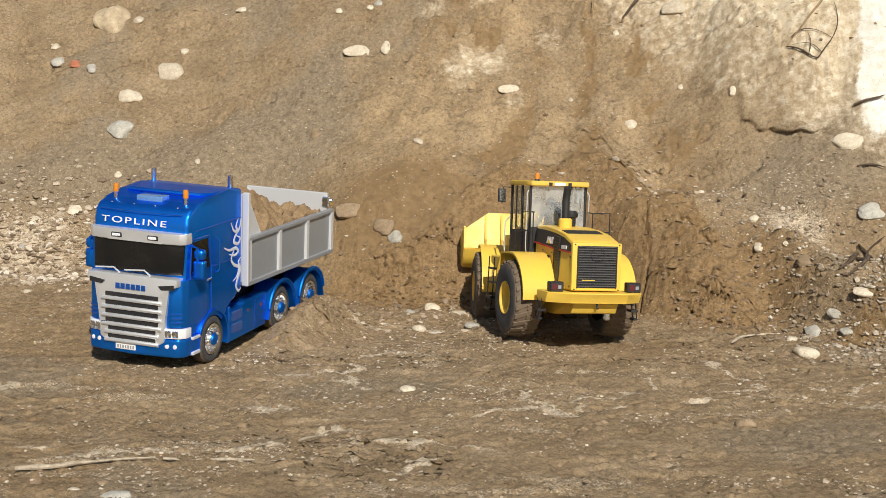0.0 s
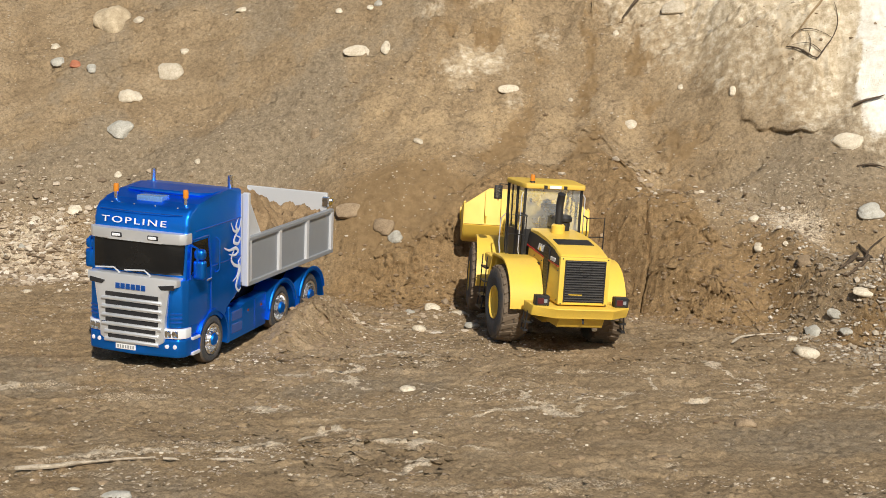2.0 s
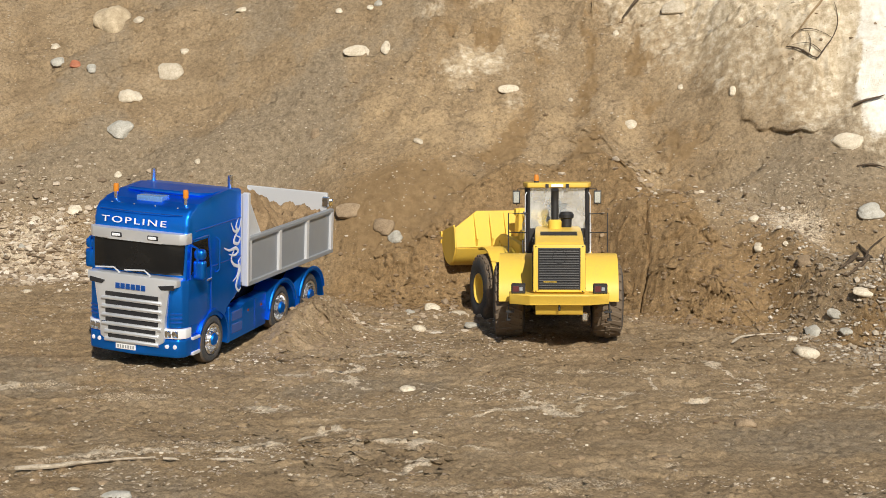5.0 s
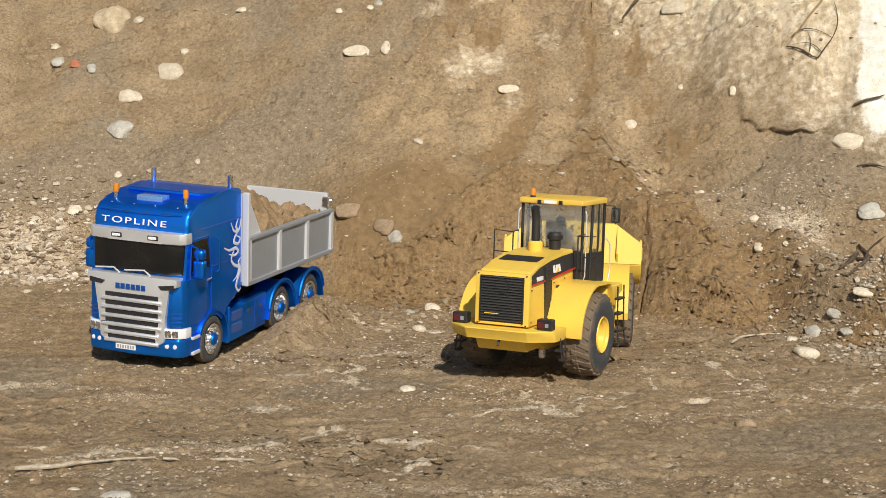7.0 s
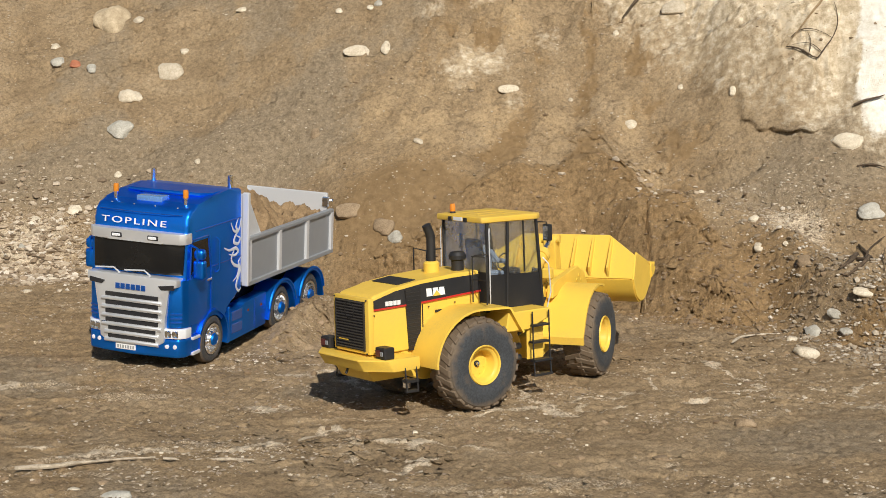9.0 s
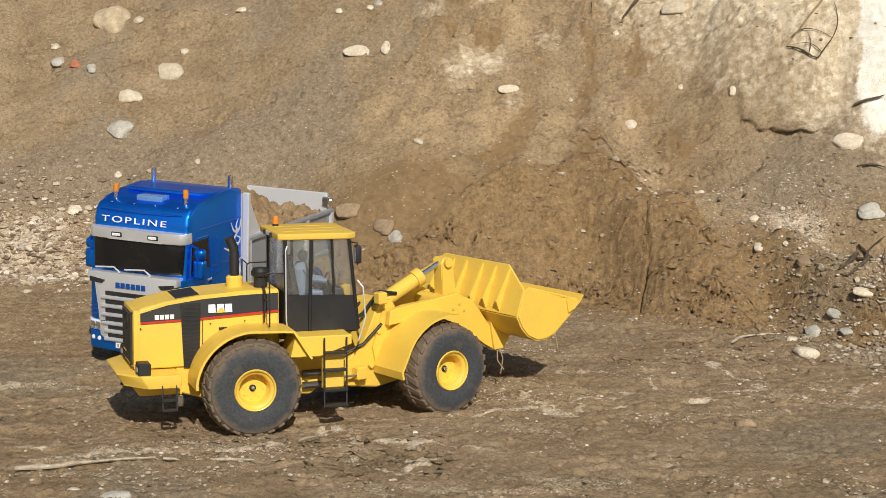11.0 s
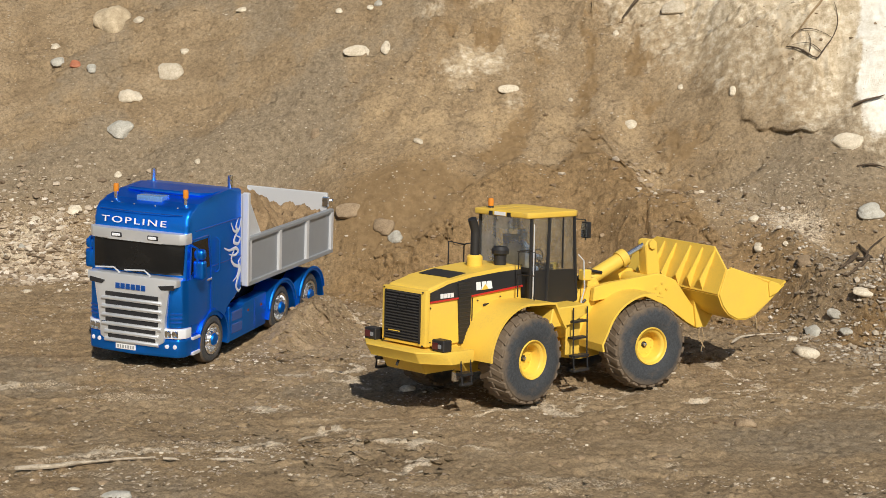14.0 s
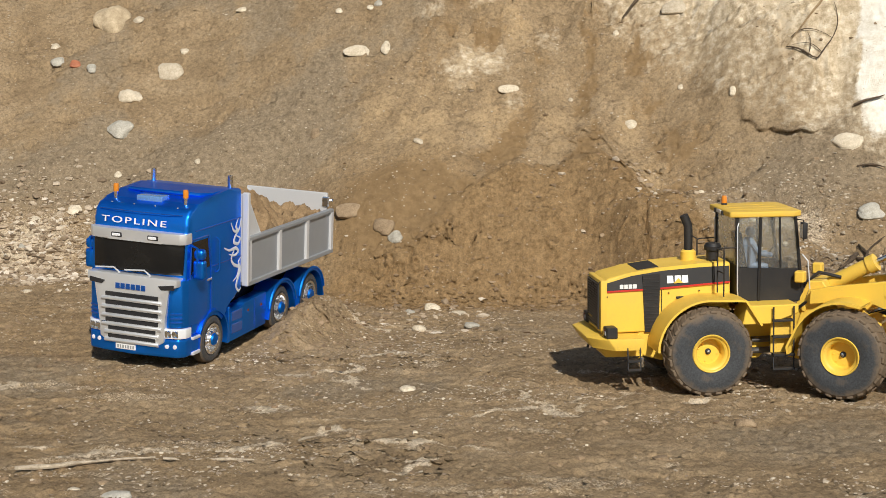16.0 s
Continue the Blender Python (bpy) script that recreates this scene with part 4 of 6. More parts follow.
def build_loader():
    L = empty("wheel_loader")
    tagged(L, "yellow scale model wheel loader with a glazed cab and front bucket", "wheel loader")
    # engine hood: side outline pushed across with rounded upper edges
    out = [(-0.157, 0.096), (-0.155, 0.178), (-0.148, 0.184), (-0.11, 0.1925), (-0.06, 0.199), (0.0, 0.203), (0.052, 0.204), (0.052, 0.096)]
    bm = prism(B(), out, -0.046, 0.046, "y", 0.0045, 3)
    for v in bm.verts:
        if v.co.z > 0.15:
            v.co.y *= 1 - 0.10 * ((v.co.z - 0.15) / 0.054)
    hood = part("hood", bm, YELLOW, L, "yellow engine hood", smooth=True)
    bm = prism(B(), [(-0.098, 0.1938), (-0.064, 0.1982), (-0.064, 0.1995), (-0.098, 0.1952)], -0.033, 0.033)
    part("hood_vent", bm, DARK, hood)
    # rear grille
    part("grille_frame", box(B(), -0.1605, -0.150, -0.046, 0.046, 0.097, 0.181, 0.003, 2), YELLOW, hood, smooth=True)
    part("grille_backing", box(B(), -0.1612, -0.1602, -0.0365, 0.0365, 0.102, 0.1755), DARK, hood)
    for k in range(17):
        z = 0.105 + k * 0.0043
        part("grille_slat", box(B(), -0.1632, -0.1610, -0.0355, 0.0355, z - 0.0007, z + 0.0007), SLAT, hood)
    for y in (-0.036, 0.036):
        part("grille_edge", box(B(), -0.1636, -0.1606, y - 0.001, y + 0.001, 0.102, 0.1755), BLACK, hood)
    bm = B()
    for k in range(28):
        a, b = 2 * math.pi * k / 28, 2 * math.pi * (k + 1) / 28
        tube(bm, [(-0.1634, 0.012 * math.cos(a), 0.160 + 0.012 * math.sin(a)), (-0.1634, 0.012 * math.cos(b), 0.160 + 0.012 * math.sin(b))], 0.0006, 4)
    part("fan_ring", bm, BLACK, hood)
    part("grille_label", box(B(), -0.1640, -0.1632, 0.004, 0.028, 0.115, 0.1163), YELLOW, hood)
    for s in (-1, 1):
        y0, y1 = s * 0.0452, s * 0.0466
        bm = B()
        prism(bm, [(-0.150, 0.1645), (-0.150, 0.1765), (-0.110, 0.187), (-0.06, 0.1935), (0.0, 0.197), (0.050, 0.198), (0.050, 0.1735), (-0.062, 0.167), (-0.092, 0.166)], y0 - s * 0.004, y1)
        for v in bm.verts:
            v.co.y -= s * 0.0046 * max(0, (v.co.z - 0.165) / 0.035)
        part("side_band", bm, BLACK, hood, "black side band")
        part("red_line", prism(B(), [(-0.150, 0.1618), (-0.092, 0.1635), (-0.062, 0.1645), (0.050, 0.1712), (0.050, 0.1738), (-0.062, 0.1671), (-0.092, 0.1661), (-0.150, 0.1645)], y0 - s * 0.002, y1 + s * 0.0002), RED, hood)
        part("air_intake", prism(B(), [(-0.093, 0.187), (-0.064, 0.189), (-0.066, 0.120), (-0.076, 0.096), (-0.089, 0.096)], y0 - s * 0.004, y1 + s * 0.0004), BLACK, hood)
        for k in range(15):
            z = 0.102 + k * 0.0057
            part("intake_louvre", prism(B(), [(-0.0895 - 0.0002 * k, z), (-0.0690 + 0.0002 * k, z + 0.0002), (-0.0690 + 0.0002 * k, z + 0.0014), (-0.0895 - 0.0002 * k, z + 0.0012)], y1 + s * 0.0002, y1 + s * 0.0012), LOUVRE, hood)
        # maker's mark and model mark as plain shapes
        for k, x in enumerate((-0.0475, -0.0350, -0.0235)):
            xx = x
            bm = prism(B(), [(xx - 0.0054, 0.1735), (xx + 0.0054, 0.1738), (xx + 0.0046, 0.1912), (xx - 0.0046, 0.1905)], s * 0.0444, s * 0.0462)
            for v in bm.verts:
                v.co.y -= s * 0.0030 * (v.co.z - 0.174) / 0.015
            part("badge_bar", bm, WHITE, hood)
        bm = prism(B(), [(-0.042, 0.1732), (-0.027, 0.1736), (-0.0345, 0.1815)], s * 0.0462, s * 0.0468)
        part("badge_wedge", bm, YELLOW, hood)
        for k in range(4):
            x = -0.127 + k * 0.0072
            bm = box(B(), x - 0.0029, x + 0.0029, s * 0.0445, s * 0.0468, 0.1672, 0.1738)
            part("model_mark", bm, WHITE, hood)
        part("panel_seam", box(B(), -0.062, -0.0612, y0, y1 + s * 0.0003, 0.098, 0.163), BLACK, hood)
    for s in (-1, 1):
        for x, z in ((-0.150, 0.104), (-0.150, 0.155), (-0.050, 0.104), (-0.050, 0.158), (0.0, 0.160)):
            part("hood_bolt", lathe(B(), [(0.0012, s * 0.0455), (0.0010, s * 0.0472), (0.0, s * 0.0474)], "y", 6, (x, 0, z)), BLACK, hood)
        part("hood_latch", box(B(), -0.038, -0.026, s * 0.0455, s * 0.0475, 0.148, 0.152, 0.0006), BLACK, hood)
    for z in (0.178, 0.099):
        for y in (-0.041, 0.041):
            part("grille_bolt", lathe(B(), [(0.0013, -0.1600), (0.0011, -0.1622), (0.0, -0.1624)], "x", 6, (0, y, z)), BLACK, hood)
    # bumper and counterweight
    plan = [(-0.186, -0.052), (-0.186, 0.052), (-0.156, 0.088), (-0.100, 0.089), (-0.100, -0.089), (-0.156, -0.088)]
    bm = prism(B(), plan, 0.0755, 0.0945, "z", 0.0022, 2)
    for v in bm.verts:
        if v.co.z < 0.082 and v.co.x < -0.15:
            v.co.x += 0.010
    part("bumper", bm, YELLOW, L, "yellow counterweight bumper", smooth=True)
    part("counterweight", prism(B(), [(-0.166, 0.077), (-0.152, 0.056), (-0.09, 0.056), (-0.09, 0.077)], -0.042, 0.042, "y", 0.003, 2), YELLOW, L, smooth=True)
    part("tow_pin", tube(B(), [(-0.172, 0, 0.066), (-0.166, 0, 0.078)], 0.002, 8), BLACK, L)
    part("tow_hook", box(B(), -0.10, -0.09, -0.052, -0.042, 0.040, 0.056, 0.002), CHROME, L)
    for s in (-1, 1):
        y = s * 0.072
        lamp_box = part("rear_lamp", box(B(), -0.160, -0.142, y - 0.0125, y + 0.0125, 0.0945, 0.112, 0.0015), BLACK, L)
        part("red_lens", box(B(), -0.1615, -0.1598, y - 0.001, y + 0.0095, 0.0985, 0.108), LENS_RED, lamp_box)
        part("clear_lens", box(B(), -0.1615, -0.1598, y - 0.0075, y - 0.002, 0.1, 0.106), STEEL, lamp_box)
        # rear fender
        path = [(-0.083, 0.074)] + arc(0.0, 0.0715, 0.084, 172, 84, 16) + [(0.045, 0.154), (0.060, 0.152), (0.086, 0.112)]
        part("rear_fender", strip(B(), path[::-1], s * 0.044, s * 0.108, 0.0035), YELLOW, L, smooth=True)
        # small step hanging behind the wheel
        st = part("rear_step", box(B(), -0.128, -0.106, s * 0.080, s * 0.094, 0.058, 0.062), BLACK, L)
        for x in (-0.127, -0.107):
            part("step_strap", tube(B(), [(x, s * 0.088, 0.080), (x, s * 0.092, 0.045)], 0.0013, 5), BLACK, st)
        part("step_bar", box(B(), -0.128, -0.106, s * 0.086, s * 0.094, 0.043, 0.047, 0.0008), BLACK, st)
        # fender hand rail
        x = 0.026
        rail = tube(B(), [(x, s * 0.058, 0.158), (x, s * 0.058, 0.226), (x + 0.004, s * 0.058, 0.229), (x + 0.030, s * 0.060, 0.229)], 0.0012, 6)
        hr = part("hand_rail", rail, BLACK, L)
        part("rail_post", tube(B(), [(x, s * 0.092, 0.157), (x, s * 0.092, 0.230), (x, s * 0.056, 0.228)], 0.0012, 6), BLACK, hr)
        part("rail_bar", tube(B(), [(x, s * 0.092, 0.194), (x, s * 0.056, 0.193)], 0.0010, 6), BLACK, hr)
        # access ladder under the cab door
        lad = part("ladder_back", box(B(), 0.103, 0.136, s * 0.090, s * 0.093, 0.064, 0.122, 0.001), YELLOW, L)
        for x in (0.103, 0.136):
            part("ladder_rail", tube(B(), [(x, s * 0.106, 0.140), (x, s * 0.108, 0.068), (x - 0.001, s * 0.112, 0.040)], 0.0013, 6), BLACK, lad)
        for z in (0.118, 0.092):
            part("ladder_rung", box(B(), 0.103, 0.136, s * 0.096, s * 0.109, z - 0.0016, z + 0.0016, 0.0005), BLACK, lad)
        part("hanging_step", box(B(), 0.102, 0.137, s * 0.100, s * 0.113, 0.062, 0.066, 0.0005), BLACK, lad)
        part("hanging_step", box(B(), 0.102, 0.137, s * 0.102, s * 0.114, 0.040, 0.044, 0.0005), BLACK, lad)
        part("platform", prism(B(), [(0.055, 0.112), (0.062, 0.142), (0.146, 0.142), (0.146, 0.128), (0.100, 0.112)], s * 0.044, s * 0.100, "y", 0.0015), YELLOW, L)
        loader_wheel_at = pose(0, s * TRACK, WHEEL_R)
        w = loader_wheel(L, s)
        REAR_WHEELS.append((w, loader_wheel_at))
    part("rear_frame", prism(B(), [(-0.10, 0.060), (-0.10, 0.10), (0.12, 0.112), (0.135, 0.080), (0.10, 0.045), (-0.06, 0.048)], -0.042, 0.042, "y", 0.002), YELLOW, L)
    part("axle", tube(B(), [(0, -0.09, WHEEL_R), (0, 0.09, WHEEL_R)], 0.013, 14), YELLOW_ROOF, L, smooth=True)
    # exhaust and air cleaner
    bm = lathe(B(), [(0.012, 0.198), (0.0125, 0.216), (0.0095, 0.219)], "z", 20, (-0.004, 0.006, 0))
    part("exhaust_base", bm, YELLOW, L, smooth=True)
    bm = tube(B(), [(-0.004, 0.006, 0.216), (-0.004, 0.006, 0.252), (-0.0045, 0.006, 0.258), (-0.012, 0.006, 0.275)], 0.0070, 18)
    part("exhaust_pipe", bm, BLACK, L, "black exhaust pipe", smooth=True)
    bm = lathe(B(), [(0.0095, 0.200), (0.0100, 0.219), (0.0135, 0.221), (0.0138, 0.227), (0.0105, 0.232), (0.0, 0.233)], "z", 24, (0.030, -0.016, 0))
    part("air_cleaner", bm, BLACK, L, smooth=True)
    # cab
    roofp = [(0.046, -0.059), (0.046, 0.059), (0.060, 0.0635), (0.150, 0.0685), (0.163, 0.060), (0.163, -0.060), (0.150, -0.0685), (0.060, -0.0635)]
    roof = part("cab_roof", prism(B(), [(a, b * 0.96) for a, b in roofp], 0.2765, 0.2860, "z", 0.0030, 3), YELLOW_ROOF, L, "dusty yellow cab roof", smooth=True)
    for y in (-0.03, 0, 0.03):
        part("roof_rib", box(B(), 0.06, 0.148, y - 0.0012, y + 0.0012, 0.2845, 0.2864), YELLOW_ROOF, roof)
    part("roof_plate", box(B(), 0.0445, 0.0462, -0.010, 0.012, 0.278, 0.2835), WHITE, roof)
    for y in (-0.018, 0.020):
        part("work_lamp", box(B(), 0.0435, 0.047, y - 0.003, y + 0.003, 0.2765, 0.2835), BLACK, roof)
    bm = lathe(B(), [(0.005, 0.285), (0.0045, 0.289), (0.003, 0.2895)], "z", 14, (0.066, 0.040, 0))
    bb = part("beacon_base", bm, BLACK, roof)
    bm = lathe(B(), [(0.0044, 0.289), (0.0046, 0.297), (0.0036, 0.301), (0.0, 0.3015)], "z", 14, (0.066, 0.040, 0))
    part("beacon_lens", bm, AMBER, bb, "amber beacon", smooth=True)
    part("cab_floor", box(B(), 0.055, 0.166, -0.055, 0.055, 0.138, 0.146, 0.001), BLACK, L)
    posts = [((0.060, 0.054), (0.058, 0.054)), ((0.094, 0.057), (0.096, 0.058)), ((0.168, 0.055), (0.152, 0.060))]
    for s in (-1, 1):
        for (xb, yb), (xt, yt) in posts:
            part("cab_pillar", tube(B(), [(xb, s * yb, 0.142), (xt, s * yt, 0.277)], 0.0027, 8), BLACK, L, smooth=True)
        part("door_bar", tube(B(), [(0.130, s * 0.0575, 0.196), (0.127, s * 0.059, 0.276)], 0.0016, 6), BLACK, L)
        part("lower_door_panel", prism(B(), [(0.060, 0.140), (0.058, 0.196), (0.165, 0.192), (0.168, 0.140)], s * 0.0545, s * 0.0570), BLACK, L)
        part("side_glass", prism(B(), [(0.0605, 0.197), (0.0605, 0.275), (0.151, 0.275), (0.163, 0.193)], s * 0.0555, s * 0.0563), GLASS, L)
        part("door_rail", tube(B(), [(0.060, s * 0.058, 0.150), (0.058, s * 0.061, 0.16), (0.057, s * 0.061, 0.262), (0.060, s * 0.058, 0.268)], 0.0010, 6), STEEL_LIGHT, L)
        part("front_rail", tube(B(), [(0.166, s * 0.064, 0.125), (0.176, s * 0.066, 0.16), (0.172, s * 0.066, 0.205), (0.165, s * 0.060, 0.215)], 0.0012, 6), STEEL_LIGHT, L)
        arm = part("mirror_bracket", tube(B(), [(0.154, s * 0.062, 0.272), (0.160, s * 0.076, 0.272), (0.160, s * 0.078, 0.24)], 0.0012, 6), BLACK, L)
        part("mirror_housing", box(B(), 0.156, 0.164, s * 0.071, s * 0.086, 0.243, 0.269, 0.002, 2), BLACK, arm, smooth=True)
        part("mirror_glass", box(B(), 0.1552, 0.1562, s * 0.073, s * 0.084, 0.2455, 0.2665), MIRROR, arm)
    part("rear_glass", box(B(), 0.0582, 0.0590, -0.052, 0.052, 0.200, 0.275), HAZY, L)
    part("windscreen", prism(B(), [(0.1680, 0.150), (0.1520, 0.275), (0.1528, 0.275), (0.1688, 0.150)], -0.054, 0.054), GLASS, L)
    part("rear_panel", box(B(), 0.0575, 0.0605, -0.054, 0.054, 0.142, 0.200), BLACK, L)
    seat = part("seat", box(B(), 0.080, 0.112, -0.020, 0.020, 0.172, 0.186, 0.004, 2), BLACK, L, smooth=True)
    part("seat_back", prism(B(), [(0.078, 0.180), (0.070, 0.246), (0.078, 0.248), (0.090, 0.184)], -0.018, 0.018, "y", 0.003, 2), BLACK, seat, smooth=True)
    part("seat_base", box(B(), 0.084, 0.108, -0.014, 0.014, 0.144, 0.174, 0.001), BLACK, seat)
    part("console", box(B(), 0.142, 0.158, -0.016, 0.016, 0.146, 0.196, 0.004, 2), BLACK, L, smooth=True)
    bm = B()
    for k in range(18):
        a, b = 2 * math.pi * k / 18, 2 * math.pi * (k + 1) / 18
        tube(bm, [(0.134 + 0.004 * math.sin(a), 0.012 * math.cos(a), 0.207 + 0.012 * math.sin(a)), (0.134 + 0.004 * math.sin(b), 0.012 * math.cos(b), 0.207 + 0.012 * math.sin(b))], 0.0012, 5)
    tube(bm, [(0.146, 0, 0.194), (0.134, 0, 0.207)], 0.0018, 6)
    part("steering_wheel", bm, BLACK, L)
    for z in (0.060, 0.078):
        for s in (-1, 1):
            part("steering_cylinder", tube(B(), [(0.085, s * 0.050, z), (0.125, s * 0.048, z)], 0.005, 10), SLAT, L, smooth=True)
    # front frame, keyed about the hinge
    F = part("front_frame", prism(B(), [(0.004, 0.050), (-0.004, 0.085), (0.030, 0.105), (0.062, 0.172), (0.086, 0.174), (0.112, 0.128), (0.180, 0.112), (0.180, 0.060), (0.06, 0.042)], -0.034, 0.034, "y", 0.002), YELLOW, L, "yellow articulated front frame")
    for s in (-1, 1):
        path = [(0.052, 0.066), (0.050, 0.078)] + arc(0.139, 0.0715, 0.0835, 160, 70, 16)
        part("front_fender", strip(B(), path[::-1], s * 0.036, s * 0.108, 0.0035), YELLOW, F, smooth=True)
        part("fender_web", prism(B(), [(0.056, 0.070), (0.048, 0.105), (0.066, 0.160), (0.086, 0.164), (0.112, 0.148)] + arc(0.139, 0.0715, 0.080, 105, 172, 10), s * 0.034, s * 0.038), YELLOW, F)
        part("front_work_lamp", box(B(), 0.046, 0.062, s * 0.040, s * 0.056, 0.172, 0.190, 0.002), YELLOW, F)
        part("steering_rod", tube(B(), [(-0.045, s * 0.049, 0.069), (0.020, s * 0.046, 0.069)], 0.0022, 8), CHROME, F, smooth=True)
        part("steering_lug", box(B(), 0.012, 0.030, s * 0.034, s * 0.050, 0.060, 0.080, 0.002), YELLOW, F)
    part("hydraulic_hose", tube(B(), [(-0.03, 0.012, 0.120), (0.0, 0.016, 0.145), (0.03, 0.014, 0.150), (0.060, 0.012, 0.165)], 0.0028, 8), BLACK, F, smooth=True)
    part("hydraulic_hose", tube(B(), [(-0.03, -0.014, 0.115), (0.0, -0.022, 0.140), (0.04, -0.022, 0.155), (0.075, -0.016, 0.185), (0.11, -0.012, 0.178)], 0.0028, 8), BLACK, F, smooth=True)
    for s in (-1, 1):
        for x, z in ((0.070, 0.110), (0.076, 0.150), (0.045, 0.078), (0.058, 0.128)):
            part("pin_boss", lathe(B(), [(0.0042, s * 0.036), (0.0038, s * 0.0405), (0.0, s * 0.041)], "y", 12, (x, 0, z)), YELLOW, F, smooth=True)
        part("hydraulic_hose", tube(B(), [(-0.025, s * 0.020, 0.090), (0.0, s * 0.030, 0.100), (0.030, s * 0.038, 0.112), (0.062, s * 0.040, 0.140)], 0.0024, 8), BLACK, F, smooth=True)
    part("axle", tube(B(), [(0.139, -0.09, WHEEL_R), (0.139, 0.09, WHEEL_R)], 0.013, 14), YELLOW_ROOF, F, smooth=True)
    # lift arms
    A = empty("lift_arm")
    A.parent = L
    prof = [(0.066, 0.138), (0.072, 0.160), (0.100, 0.162), (0.200, 0.158), (0.232, 0.140), (0.280, 0.058), (0.266, 0.050), (0.246, 0.066), (0.205, 0.104), (0.168, 0.128), (0.118, 0.137)]
    for s in (-1, 1):
        bar = part("arm_plate", prism(B(), prof, s * 0.040, s * 0.051, "y", 0.0015), YELLOW, A)
        for x, z in ((0.190, 0.136), (0.203, 0.141), (0.198, 0.126), (0.211, 0.130)):
            bm = lathe(B(), [(0.0028, s * 0.050), (0.0026, s * 0.0522), (0.0, s * 0.0525)], "y", 8, (x, 0, z))
            part("bolt", bm, YELLOW_ROOF, bar)
        bm = lathe(B(), [(0.007, s * 0.050), (0.0065, s * 0.054), (0.0, s * 0.0545)], "y", 14, (0.272, 0, 0.060))
        part("pin_cap", bm, YELLOW, bar)
        part("lift_cylinder", tube(B(), [(0.085, s * 0.030, 0.090), (0.150, s * 0.034, 0.112)], 0.009, 12), YELLOW, A, smooth=True)
        part("lift_rod", tube(B(), [(0.150, s * 0.034, 0.112), (0.205, s * 0.038, 0.120)], 0.0042, 10), CHROME, A, smooth=True)
    part("cross_tube", tube(B(), [(0.196, -0.045, 0.140), (0.196, 0.045, 0.140)], 0.012, 14), YELLOW, A, smooth=True)
    part("bellcrank", prism(B(), [(0.206, 0.200), (0.213, 0.207), (0.222, 0.207), (0.229, 0.199), (0.229, 0.150), (0.224, 0.108), (0.214, 0.100), (0.205, 0.108), (0.204, 0.150)], -0.011, 0.011, "y", 0.002), YELLOW, A)
    bm = tube(B(), [(0.2175, -0.016, 0.199), (0.2175, 0.016, 0.199)], 0.0075, 14)
    part("crank_pin", bm, YELLOW, A, smooth=True)
    part("tilt_cylinder", tube(B(), [(0.086, 0, 0.158), (0.100, 0, 0.164), (0.160, 0, 0.183)], 0.012, 16), YELLOW, A, smooth=True)
    part("cylinder_head", tube(B(), [(0.157, 0, 0.182), (0.170, 0, 0.186)], 0.0145, 16), YELLOW, A, smooth=True)
    part("tilt_rod", tube(B(), [(0.168, 0, 0.1855), (0.215, 0, 0.200)], 0.0042, 10), CHROME, A, smooth=True)
    part("bucket_link", prism(B(), [(0.210, 0.103), (0.216, 0.110), (0.268, 0.128), (0.270, 0.118)], -0.007, 0.007, "y", 0.001), YELLOW, A)
    # bucket
    K = empty("bucket")
    K.parent = L
    W = 0.128
    shell = [(0.384, 0.1255), (0.350, 0.100), (0.322, 0.080), (0.306, 0.0755), (0.288, 0.0765), (0.271, 0.086), (0.259, 0.100), (0.251, 0.118)]
    part("shell", strip(B(), shell, -W, W, 0.003), YELLOW, K, "worn yellow bucket shell", smooth=True)
    part("back_plate", strip(B(), [(0.251, 0.118), (0.266, 0.158)], -W, W, 0.003), YELLOW, K)
    side = [(0.372, 0.122), (0.350, 0.099), (0.322, 0.079), (0.306, 0.0745), (0.288, 0.0755), (0.270, 0.085), (0.258, 0.100), (0.250, 0.118), (0.264, 0.158), (0.274, 0.160)]
    for s in (-1, 1):
        part("side_plate", prism(B(), side, s * (W - 0.001), s * (W + 0.0025), "y", 0.0008), YELLOW, K)
        part("side_cutter", prism(B(), [(0.376, 0.124), (0.352, 0.134), (0.349, 0.128), (0.352, 0.108), (0.366, 0.113)], s * (W + 0.002), s * (W + 0.005)), YELLOW, K)
        part("side_rim", tube(B(), [(0.272, s * W, 0.160), (0.374, s * W, 0.125)], 0.0022, 6), YELLOW, K)
    bm = prism(B(), [(-W, 0.157), (W, 0.157), (W * 0.62, 0.190), (-W * 0.62, 0.190)], 0.0, 0.003, "x")
    for v in bm.verts:
        v.co.x += 0.2645 + (v.co.z - 0.157) * 0.375
    part("spill_guard", bm, YELLOW, K)
    part("cutting_edge", prism(B(), [(0.390, 0.1285), (0.360, 0.106), (0.358, 0.110), (0.388, 0.1315)], -W, W), YELLOW_ROOF, K)
    for y in (-0.085, -0.052, -0.020, 0.020, 0.052, 0.085):
        part("rib", prism(B(), [(0.252, 0.112), (0.249, 0.121), (0.243, 0.138), (0.273, 0.186), (0.276, 0.184), (0.264, 0.157)], y - 0.0018, y + 0.0018), YELLOW, K)
    for y in (-0.046, 0.046):
        part("hinge_plate", prism(B(), [(0.262, 0.052), (0.256, 0.100), (0.268, 0.100), (0.300, 0.078), (0.282, 0.052)], y - 0.010, y + 0.010, "y", 0.001), YELLOW, K)
